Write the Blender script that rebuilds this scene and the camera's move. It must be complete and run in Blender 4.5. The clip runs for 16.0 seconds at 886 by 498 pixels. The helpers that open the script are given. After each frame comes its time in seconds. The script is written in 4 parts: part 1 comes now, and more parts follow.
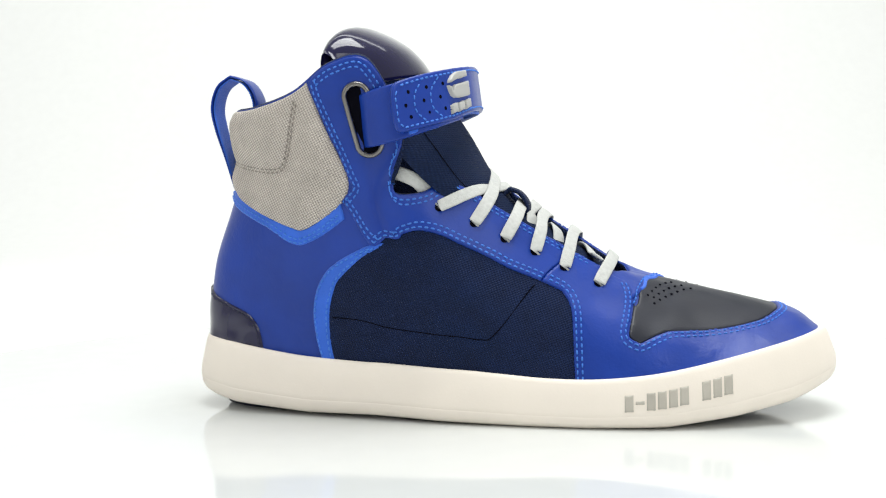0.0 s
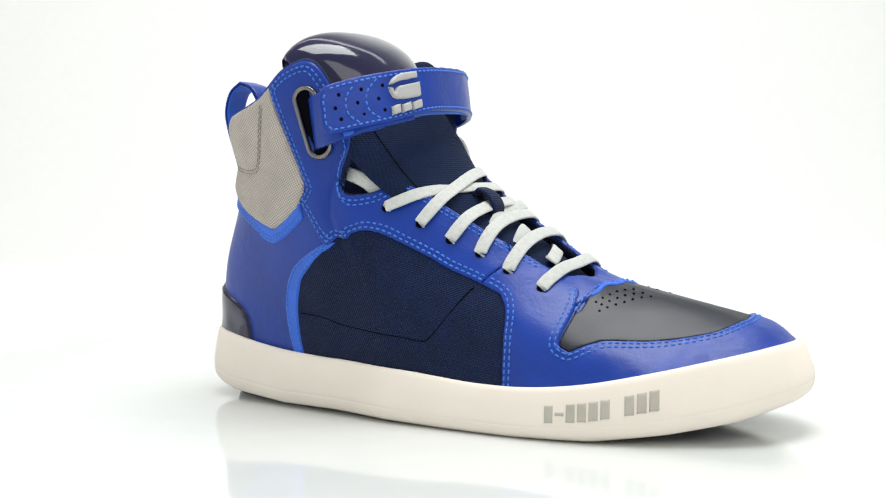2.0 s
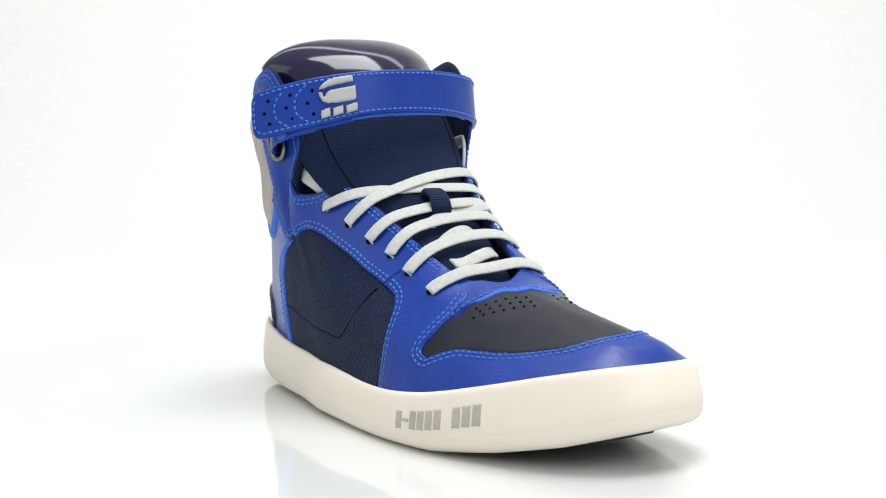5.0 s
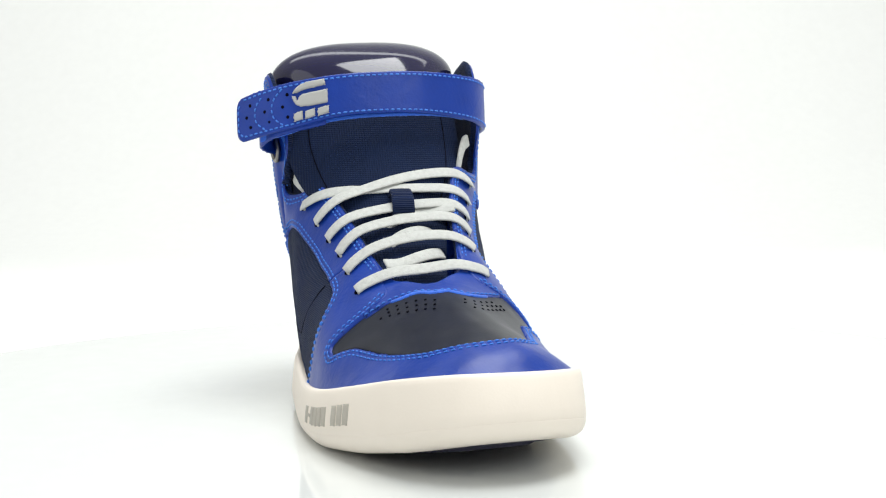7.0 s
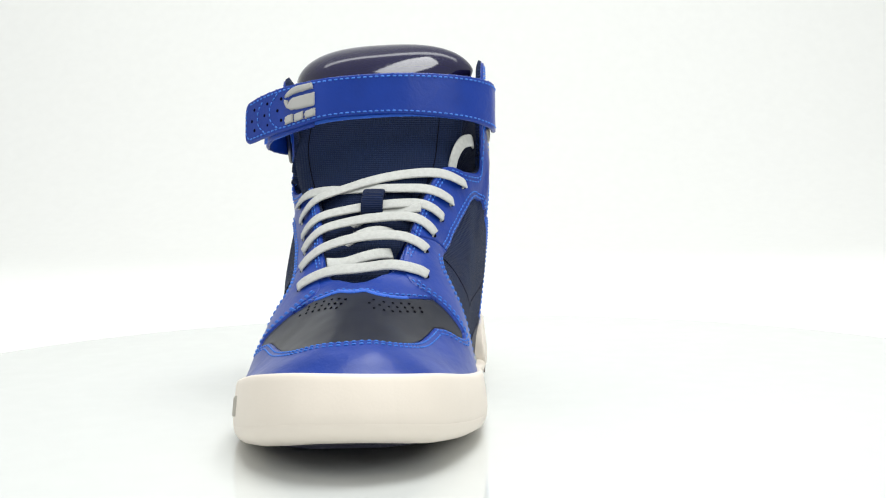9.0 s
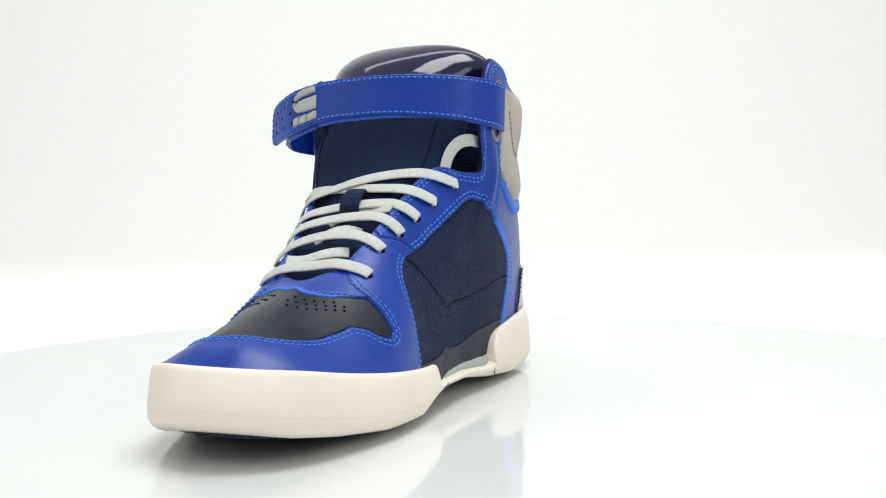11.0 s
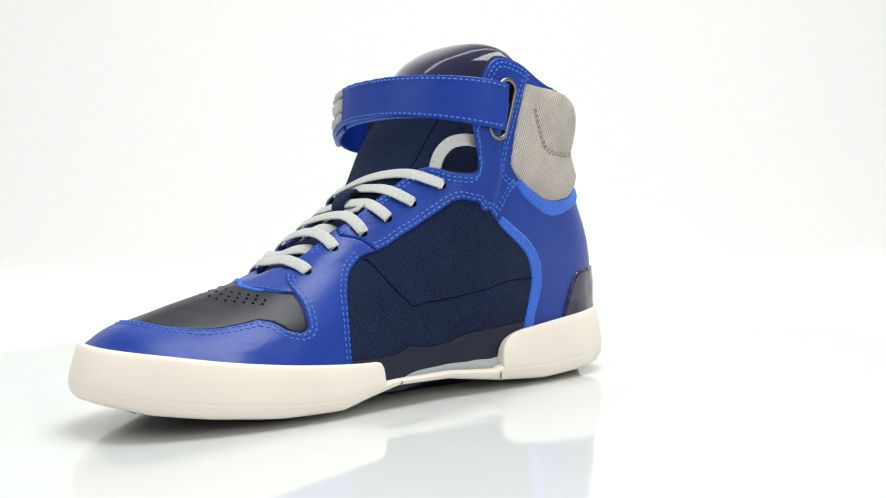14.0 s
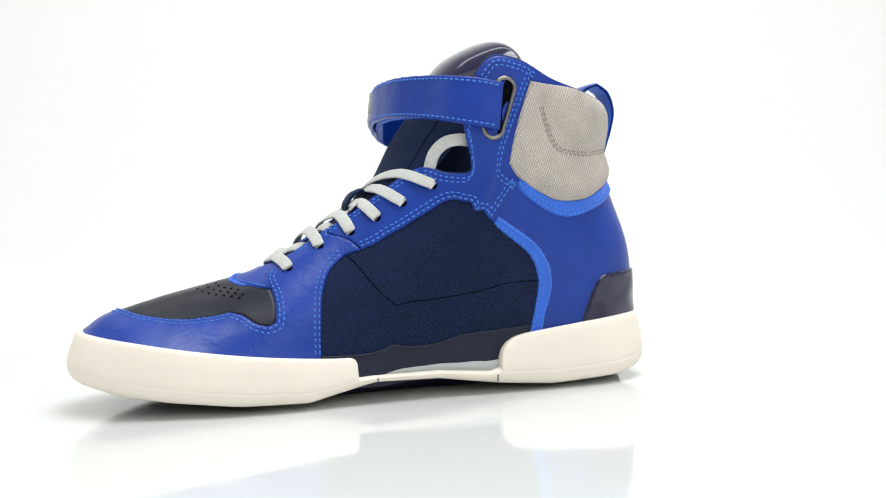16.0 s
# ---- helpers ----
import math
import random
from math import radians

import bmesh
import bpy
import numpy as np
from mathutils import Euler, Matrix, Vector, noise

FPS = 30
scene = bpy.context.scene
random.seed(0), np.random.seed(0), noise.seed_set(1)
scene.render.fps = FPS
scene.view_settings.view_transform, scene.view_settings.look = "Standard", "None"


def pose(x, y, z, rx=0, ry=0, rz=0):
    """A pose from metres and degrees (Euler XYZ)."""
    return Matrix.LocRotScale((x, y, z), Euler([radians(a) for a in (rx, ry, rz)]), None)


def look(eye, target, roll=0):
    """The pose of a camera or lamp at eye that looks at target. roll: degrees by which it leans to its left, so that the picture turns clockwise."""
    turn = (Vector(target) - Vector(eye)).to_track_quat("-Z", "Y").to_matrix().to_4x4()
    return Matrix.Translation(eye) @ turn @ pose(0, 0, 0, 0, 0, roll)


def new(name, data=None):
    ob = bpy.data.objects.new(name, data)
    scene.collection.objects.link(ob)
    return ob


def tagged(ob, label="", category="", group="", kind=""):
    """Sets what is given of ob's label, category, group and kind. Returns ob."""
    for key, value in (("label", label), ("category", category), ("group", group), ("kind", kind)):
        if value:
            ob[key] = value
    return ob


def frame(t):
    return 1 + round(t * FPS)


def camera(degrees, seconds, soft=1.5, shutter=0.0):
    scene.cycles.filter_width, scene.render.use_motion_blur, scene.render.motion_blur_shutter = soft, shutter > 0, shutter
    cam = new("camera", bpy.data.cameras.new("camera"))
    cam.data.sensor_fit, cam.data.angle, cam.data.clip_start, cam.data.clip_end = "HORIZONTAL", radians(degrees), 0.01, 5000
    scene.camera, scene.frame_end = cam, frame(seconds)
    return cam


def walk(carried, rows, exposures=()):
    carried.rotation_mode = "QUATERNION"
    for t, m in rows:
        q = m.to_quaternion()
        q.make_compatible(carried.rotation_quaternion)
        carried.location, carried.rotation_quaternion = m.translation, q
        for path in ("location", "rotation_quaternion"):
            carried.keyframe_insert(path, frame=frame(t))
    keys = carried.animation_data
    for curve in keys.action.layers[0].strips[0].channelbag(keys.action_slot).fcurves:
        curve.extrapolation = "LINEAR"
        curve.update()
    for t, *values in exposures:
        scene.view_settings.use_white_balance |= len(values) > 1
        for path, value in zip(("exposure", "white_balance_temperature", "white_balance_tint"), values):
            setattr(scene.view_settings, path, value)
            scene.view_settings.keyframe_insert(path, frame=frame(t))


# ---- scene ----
cam = camera(42.11, 16.0, soft=1.15)
EYE = (0.0, -0.6066, 0.1116)
VIEW = Matrix.Translation(EYE) @ pose(0, 0, 0, 90 - 3.358, 0, 0.208) @ pose(0, 0, 0, 0, 0, -0.896)
walk(cam, [(0.0, VIEW), (16.0, VIEW)], exposures=[(0.0, 0.0), (5.0, -0.02), (9.0, -0.1), (9.5, -0.12), (12.5, -0.14), (14.5, -0.05), (16.0, 0.0)])

# ---- light: a white studio sweep under large soft boxes ----
world = bpy.data.worlds.new("studio_air")
scene.world = world
world.use_nodes = True
world.node_tree.nodes["Background"].inputs["Color"].default_value = (0.982, 0.99, 0.972, 1)
world.node_tree.nodes["Background"].inputs["Strength"].default_value = 0.6


def soft_box(name, eye, target, sx, sy, watts, colour=(0.983, 1.0, 0.98)):
    data = bpy.data.lights.new(name, "AREA")
    data.shape, data.size, data.size_y, data.energy, data.color = "RECTANGLE", sx, sy, watts, colour
    ob = new(name, data)
    ob.matrix_world = look(eye, target)
    return ob


soft_box("soft_box_top", (0.15, -0.1, 1.15), (0.05, 0.0, 0.0), 0.75, 0.5, 11.6)
soft_box("soft_box_side", (-1.3, -0.6, 0.8), (0, 0, 0.08), 0.9, 0.9, 2.8)
soft_box("soft_box_front", (0.9, -1.1, 0.9), (0, 0, 0.08), 0.9, 0.7, 5)
soft_box("soft_box_backdrop", (0.0, 0.75, 1.6), (0, 1.75, 0.35), 2.4, 0.4, 10.8)

# ---- materials ----
def material(name, colour, rough=0.5, metal=0.0, coat=0.0, vary=0.06, vary_scale=60.0, bump=0.0, bump_scale=900.0, sheen=0.0, spec=0.5, folds=0.0):
    """A surface with blotches of tone, fine relief and uneven gloss, scaled in metres."""
    m = bpy.data.materials.new(name)
    m.use_nodes = True
    nt = m.node_tree
    b = nt.nodes["Principled BSDF"]
    co = nt.nodes.new("ShaderNodeTexCoord")
    n1 = nt.nodes.new("ShaderNodeTexNoise")
    n1.inputs["Scale"].default_value, n1.inputs["Detail"].default_value = vary_scale, 5
    nt.links.new(co.outputs["Object"], n1.inputs["Vector"])
    ramp = nt.nodes.new("ShaderNodeValToRGB")
    ramp.color_ramp.elements[0].position, ramp.color_ramp.elements[1].position = 0.3, 0.7
    ramp.color_ramp.elements[0].color = (*[c * (1 - vary) for c in colour], 1)
    ramp.color_ramp.elements[1].color = (*[min(1, c * (1 + vary)) for c in colour], 1)
    nt.links.new(n1.outputs["Fac"], ramp.inputs["Fac"])
    nt.links.new(ramp.outputs["Color"], b.inputs["Base Color"])
    mr = nt.nodes.new("ShaderNodeMapRange")
    mr.inputs["To Min"].default_value, mr.inputs["To Max"].default_value = max(0, rough - 0.06), min(1, rough + 0.06)
    nt.links.new(n1.outputs["Fac"], mr.inputs["Value"])
    nt.links.new(mr.outputs["Result"], b.inputs["Roughness"])
    b.inputs["Metallic"].default_value = metal
    b.inputs["Coat Weight"].default_value, b.inputs["Coat Roughness"].default_value = coat, 0.04
    b.inputs["Sheen Weight"].default_value = sheen
    b.inputs["Specular IOR Level"].default_value = spec
    if bump:
        n2 = nt.nodes.new("ShaderNodeTexNoise")
        n2.inputs["Scale"].default_value, n2.inputs["Detail"].default_value = bump_scale, 4
        nt.links.new(co.outputs["Object"], n2.inputs["Vector"])
        bp = nt.nodes.new("ShaderNodeBump")
        bp.inputs["Strength"].default_value, bp.inputs["Distance"].default_value = bump, 0.0006
        nt.links.new(n2.outputs["Fac"], bp.inputs["Height"])
        if folds:
            n3 = nt.nodes.new("ShaderNodeTexNoise")
            n3.inputs["Scale"].default_value, n3.inputs["Detail"].default_value, n3.inputs["Distortion"].default_value = 75, 3, 1.2
            nt.links.new(co.outputs["Object"], n3.inputs["Vector"])
            bq = nt.nodes.new("ShaderNodeBump")
            bq.inputs["Strength"].default_value, bq.inputs["Distance"].default_value = folds, 0.0022
            nt.links.new(n3.outputs["Fac"], bq.inputs["Height"])
            nt.links.new(bq.outputs["Normal"], bp.inputs["Normal"])
        nt.links.new(bp.outputs["Normal"], b.inputs["Normal"])
    return m


def woven(name, colour, rough, pitch, slant, depth=0.0003, counts=(0.85, 1.0), weave=0.4, vary=0.08, axes=("X", "Z"), sheen=0.0):
    """Cloth: two fine sets of threads at right angles, with a slight twill slant."""
    m = material(name, colour, rough, vary=vary, vary_scale=90, spec=0.15, sheen=sheen)
    nt = m.node_tree
    co = nt.nodes.new("ShaderNodeTexCoord")
    mp = nt.nodes.new("ShaderNodeMapping")
    mp.inputs["Rotation"].default_value = (0, slant, 0)
    nt.links.new(co.outputs["Object"], mp.inputs["Vector"])
    waves = []
    for axis, sc in zip(axes, counts):
        w = nt.nodes.new("ShaderNodeTexWave")
        w.bands_direction = axis
        w.inputs["Scale"].default_value = 0.314 * sc / pitch
        w.inputs["Distortion"].default_value, w.inputs["Detail"].default_value = 0.12, 1.0
        nt.links.new(mp.outputs["Vector"], w.inputs["Vector"])
        waves.append(w)
    mx = nt.nodes.new("ShaderNodeMath")
    mx.operation = "ADD"
    nt.links.new(waves[0].outputs["Fac"], mx.inputs[0])
    nt.links.new(waves[1].outputs["Fac"], mx.inputs[1])
    bp = nt.nodes.new("ShaderNodeBump")
    bp.inputs["Strength"].default_value, bp.inputs["Distance"].default_value = 0.7, depth
    nt.links.new(mx.outputs[0], bp.inputs["Height"])
    b = nt.nodes["Principled BSDF"]
    nt.links.new(bp.outputs["Normal"], b.inputs["Normal"])
    ramp = next(n for n in nt.nodes if n.type == "VALTORGB")
    mul = nt.nodes.new("ShaderNodeMixRGB")
    mul.blend_type = "MULTIPLY"
    mul.inputs[0].default_value = weave
    half = nt.nodes.new("ShaderNodeMath")
    half.operation = "MULTIPLY"
    half.inputs[1].default_value = 0.75
    nt.links.new(mx.outputs[0], half.inputs[0])
    nt.links.new(ramp.outputs["Color"], mul.inputs[1])
    nt.links.new(half.outputs[0], mul.inputs[2])
    nt.links.new(mul.outputs[0], b.inputs["Base Color"])
    return m


BLUE = material("blue_leather", (0.005, 0.037, 0.285), 0.34, spec=0.33, bump=0.16, folds=0.15, bump_scale=700, vary=0.12, vary_scale=45)
BRIGHT = material("bright_blue_suede", (0.02, 0.12, 0.62), 0.75, bump=0.4, bump_scale=1500, vary=0.12, sheen=0.2)
THREAD = material("blue_thread", (0.045, 0.19, 0.66), 0.6, vary=0.1)
NAVY = woven("navy_cloth", (0.005, 0.0145, 0.056), 0.8, 0.001, 0.35, 0.0004, vary=0.16, sheen=0.06)
TONGUE_CLOTH = woven("navy_tongue_cloth", (0.006, 0.015, 0.05), 0.8, 0.001, 0.0, 0.0003, weave=0.28, axes=("Y", "Z"))
GREY = woven("grey_canvas", (0.55, 0.50, 0.455), 0.85, 0.0011, 0.45, 0.0004, weave=0.5)
GREY_THREAD = material("grey_thread", (0.26, 0.23, 0.21), 0.8)
BLACK = material("black_leather", (0.006, 0.008, 0.018), 0.36, bump=0.07, bump_scale=900, vary=0.15, spec=0.32)
PATENT = material("navy_patent_leather", (0.008, 0.007, 0.04), 0.1, coat=0.2, spec=0.4, vary=0.05)
DULL_NAVY = material("navy_leather", (0.011, 0.014, 0.034), 0.5, bump=0.25, vary=0.12, spec=0.3)
LACE = material("grey_lace_cotton", (0.52, 0.53, 0.51), 0.85, vary=0.08, vary_scale=500, bump=0.6, bump_scale=1400)
METAL = material("gunmetal", (0.20, 0.19, 0.18), 0.28, metal=1.0, vary=0.08)
# near-black for the painted shade in holes and slots, also for dark seams
HOLE = material("hole_shade_and_seam", (0.003, 0.003, 0.006), 0.9, spec=0.03)
BADGE = material("grey_rubber", (0.42, 0.42, 0.41), 0.4, vary=0.05)
SHANK = material("grey_plastic", (0.40, 0.43, 0.43), 0.4, vary=0.04)
MARK = material("grey_print", (0.46, 0.43, 0.375), 0.55, vary=0.1)
SOLE = material("cream_rubber", (0.85, 0.775, 0.685), 0.5, vary=0.03, vary_scale=30, bump=0.08)
WHITE = material("white_acrylic", (0.69, 0.71, 0.70), 0.07, vary=0.01, spec=0.45)
SWEEP = material("white_paper", (0.905, 0.915, 0.90), 0.85, vary=0.01)
OUTSOLE = material("navy_rubber", (0.012, 0.012, 0.035), 0.55, vary=0.1)

# The upper is a loft round the foot. Each section runs from the sole up to the
# opening; numbers are millimetres: x forward, half width, height.
SECTIONS = []


def section(*rings):
    SECTIONS.append(rings)


section((-121.6, 0, 36), (-119, 0, 72), (-105.5, 0, 112), (-102, 0, 149))
section((-116.3, 21, 36), (-113, 20.5, 72), (-100, 20.5, 112), (-97.3, 25, 150))
section((-97, 33, 34), (-93.5, 34, 72), (-82.5, 37, 113), (-81.5, 42, 152))
section((-65, 39, 30), (-62, 43, 70), (-58, 46, 115), (-60, 47, 158.5))
section((-35, 42, 27), (-33, 48, 70), (-34, 51, 118), (-39.5, 51, 171.5))
section((-20, 43, 27), (-18, 48, 65), (-26, 51, 115), (-21, 51, 172))
section((-5, 44, 26), (-4, 48, 62), (-22, 51, 109), (-8, 50, 142))
section((8, 45, 26), (6, 48, 60), (-16, 50, 101), (-12.5, 49.5, 121))
section((22, 46, 26), (18, 47.5, 58), (-6, 48, 91), (-11.5, 48.5, 112))
section((29, 46.5, 25.5), (25, 47, 57), (8, 46, 88), (-1, 43.5, 111.5))
section((36, 47, 25), (32, 46, 56), (24, 40, 85), (12, 34, 115))
section((58, 49, 24), (54, 43.5, 52), (46, 34, 77), (38, 25, 98))
section((82, 51, 23), (78, 45, 46), (71, 32, 66), (64, 20, 81))
section((108, 50, 24), (104, 43, 39.5), (96, 28.5, 56), (82, 15, 70))
section((136, 44, 27.5), (131, 36, 38), (118, 21, 52.5), (88, 9, 68))
section((162.5, 33.5, 34), (154.5, 26, 41.5), (136, 12, 53), (90, 4.5, 66.5))
section((176, 17, 38.5), (166, 12.5, 45.5), (143, 5, 53.3), (90.8, 2, 66))
section((179.3, 0, 39), (168.5, 0, 46), (144, 0, 53.5), (91, 0, 66))

CENTRE_X = (-130, -86, -20, 10, 50, 90, 120, 165, 190)
CENTRE_Y = (4, 5.5, 2, -1, 0, 3.3, 5.3, 10.3, 12.3)
# where the foot's edge meets the sole: height along the shoe, outer and inner side
EDGE_X = (-130, -81, -54, -28, 21, 49, 70, 98, 112, 134, 158, 178)
EDGE_OUT = (36, 30, 26, 25.6, 23.4, 21.2, 20, 21.8, 24.2, 28.7, 34.4, 39.2)
EDGE_IN = (36.4, 34, 30.3, 27.5, 23.2, 22, 23.2, 26.2, 27.8, 31, 35.5, 38.8)
LEAN = 0.11


def bent(x, w, z, side):
    """A place on the shoe: its half width set off from the curved middle line, leaning outwards."""
    y = np.interp(x, CENTRE_X, CENTRE_Y) + side * w
    return np.stack([x, y, z + LEAN * y * np.clip((z - 25) / 40, 0, 1)], -1)


def loop_of(sections):
    """Control points all the way round, from the heel along the outer side to the toe and back."""
    a = np.array(sections, float)
    outer = bent(a[..., 0], a[..., 1], a[..., 2], -1)
    inner = bent(a[..., 0], a[..., 1], a[..., 2], 1)
    flare = np.interp(a[:, 3, 0], (-85, -55, -20, -8), (0, 5, 5, 0))
    shift = np.interp(a[:, 3, 0], (-30, -8), (4, 0))
    outer[:, 3, 1] -= flare + shift
    outer[:, 2, 1] -= 0.4 * flare + 0.5 * shift
    inner[:, 3, 1] -= shift
    inner[:, 2, 1] -= 0.5 * shift
    inner[:, 3, 2] -= np.interp(a[:, 3, 0], (-60, -39.5, -21, -8), (0, 3.5, 4, 0))
    outer[:, 0, 2] = np.interp(a[:, 0, 0], EDGE_X, EDGE_OUT)
    inner[:, 0, 2] = np.interp(a[:, 0, 0], EDGE_X, EDGE_IN)
    return np.concatenate([outer, inner[-2:0:-1]])


def spline(p0, p1, p2, p3, t):
    return 0.5 * (2 * p1 + (p2 - p0) * t + (2 * p0 - 5 * p1 + 4 * p2 - p3) * t * t + (3 * p1 - p0 - 3 * p2 + p3) * t ** 3)


class Skin:
    """A smooth surface through a closed loop of sections. u counts sections round the shoe, v rings upwards."""

    def __init__(self, sections):
        self.p = loop_of(sections)
        self.n, self.m = self.p.shape[:2]

    def at(self, u, v):
        u, v = np.broadcast_arrays(np.asarray(u, float), np.asarray(v, float))
        i, j = np.floor(u).astype(int), np.clip(np.floor(v).astype(int), 0, self.m - 2)
        s, t = (u - i)[..., None], (v - j)[..., None]
        rows = []
        for dj in (-1, 0, 1, 2):
            k = j + dj
            cols = []
            for di in (-1, 0, 1, 2):
                a = (i + di) % self.n
                c = self.p[a, np.clip(k, 0, self.m - 1)]
                low = 2 * self.p[a, 0] - self.p[a, 1]
                high = 2 * self.p[a, self.m - 1] - self.p[a, self.m - 2]
                c = np.where((k < 0)[..., None], low, np.where((k > self.m - 1)[..., None], high, c))
                cols.append(c)
            rows.append(spline(*cols, s))
        return spline(*rows, t)

    def normal(self, u, v):
        e = 0.02
        du = self.at(np.asarray(u) + e, v) - self.at(np.asarray(u) - e, v)
        dv = self.at(u, np.asarray(v) + e) - self.at(u, np.asarray(v) - e)
        n = np.cross(du, dv)
        return n / np.maximum(np.linalg.norm(n, axis=-1, keepdims=True), 1e-9)

    def off(self, u, v, d):
        return self.at(u, v) + self.normal(u, v) * np.asarray(d, float)[..., None]


upper_skin = Skin(SECTIONS)

def obj(name, verts, faces, mat, parent=None, label="", smooth=True):
    """One mesh object out of points in millimetres."""
    me = bpy.data.meshes.new(name)
    me.from_pydata([tuple(float(c) * 0.001 for c in v) for v in verts], [], [tuple(int(i) for i in f) for f in faces])
    me.materials.append(mat)
    if smooth:
        me.polygons.foreach_set("use_smooth", [True] * len(me.polygons))
    me.update()
    ob = new(name, me)
    ob.parent = parent
    return tagged(ob, label)


def grid_faces(nu, nv, wrap):
    f = []
    for i in range(nu if wrap else nu - 1):
        for j in range(nv - 1):
            a, b = i * nv + j, ((i + 1) % nu) * nv + j
            f.append((a, b, b + 1, a + 1))
    return f


def solid(me_ob):
    bm = bmesh.new()
    bm.from_mesh(me_ob.data)
    bmesh.ops.recalc_face_normals(bm, faces=bm.faces)
    bm.to_mesh(me_ob.data)
    bm.free()
    return me_ob


# ---- the studio ----
def studio():
    bm = bmesh.new()
    prof = [(-2.4, -0.004), (1.2, -0.004)]
    for k in range(1, 13):
        a = math.radians(k * 7.5)
        prof.append((1.2 + 0.7 * math.sin(a), -0.004 + 0.7 * (1 - math.cos(a))))
    prof.append((1.9, 2.4))
    rows = [[bm.verts.new((x, y, z)) for y, z in prof] for x in (-2.5, 2.5)]
    for k in range(len(prof) - 1):
        bm.faces.new((rows[0][k], rows[1][k], rows[1][k + 1], rows[0][k + 1])).smooth = True
    me = bpy.data.meshes.new("floor")
    bm.to_mesh(me)
    bm.free()
    me.materials.append(SWEEP)
    tagged(new("floor", me), "seamless white paper studio sweep behind the turntable", "backdrop", kind="structure")
    n, r, h = 160, 0.35, 0.004
    disc = tagged(new("turntable"), "round glossy white acrylic turntable disc", "turntable")
    ring = [(math.cos(2 * math.pi * i / n), math.sin(2 * math.pi * i / n)) for i in range(n)]
    rows = [[(1000 * r * x * k, 1000 * r * y * k, z) for x, y in ring] for k, z in ((0.992, 0), (0.998, -0.3), (1.0, -1.0), (1.0, -1000 * h + 0.5))]
    obj("top", rows[0], [tuple(range(n))], WHITE, disc, smooth=False)
    obj("rim", sum(rows, []), [(k * n + i, (k + 1) * n + i, (k + 1) * n + (i + 1) % n, k * n + (i + 1) % n) for k in range(3) for i in range(n)], WHITE, disc, "narrow rounded rim of the disc")
    return disc


turntable = studio()
shoe = tagged(new("sneaker"), "blue and navy leather high-top sneaker with a cream rubber sole", "shoe")

from mathutils import geometry


def catmull(points, step, closed=False):
    """A smooth line through points, with sharp corners kept, in steps of about that length."""
    p = [np.array(q, float) for q in points]
    n = len(p)

    def corner(i):
        if not closed and i in (0, n - 1):
            return True
        a, b = p[i % n] - p[i - 1], p[(i + 1) % n] - p[i % n]
        return np.dot(a, b) < 0.55 * np.linalg.norm(a) * np.linalg.norm(b)

    out = []
    for i in range(n if closed else n - 1):
        p1, p2 = p[i], p[(i + 1) % n]
        p0 = 2 * p1 - p2 if corner(i) else p[i - 1]
        p3 = 2 * p2 - p1 if corner((i + 1) % n) else p[(i + 2) % n]
        k = max(1, int(np.ceil(np.linalg.norm(p2 - p1) / step)))
        out += [spline(p0, p1, p2, p3, j / k) for j in range(k)]
    if not closed:
        out.append(p[-1])
    return np.array(out)


def inside(q, poly):
    x, y = q[:, 0][:, None], q[:, 1][:, None]
    x1, y1 = poly[:, 0][None], poly[:, 1][None]
    x2, y2 = np.roll(x1, -1, 1), np.roll(y1, -1, 1)
    cross = ((y1 > y) != (y2 > y)) & (x < (x2 - x1) * (y - y1) / (y2 - y1 + 1e-12) + x1)
    return cross.sum(1) % 2 == 1


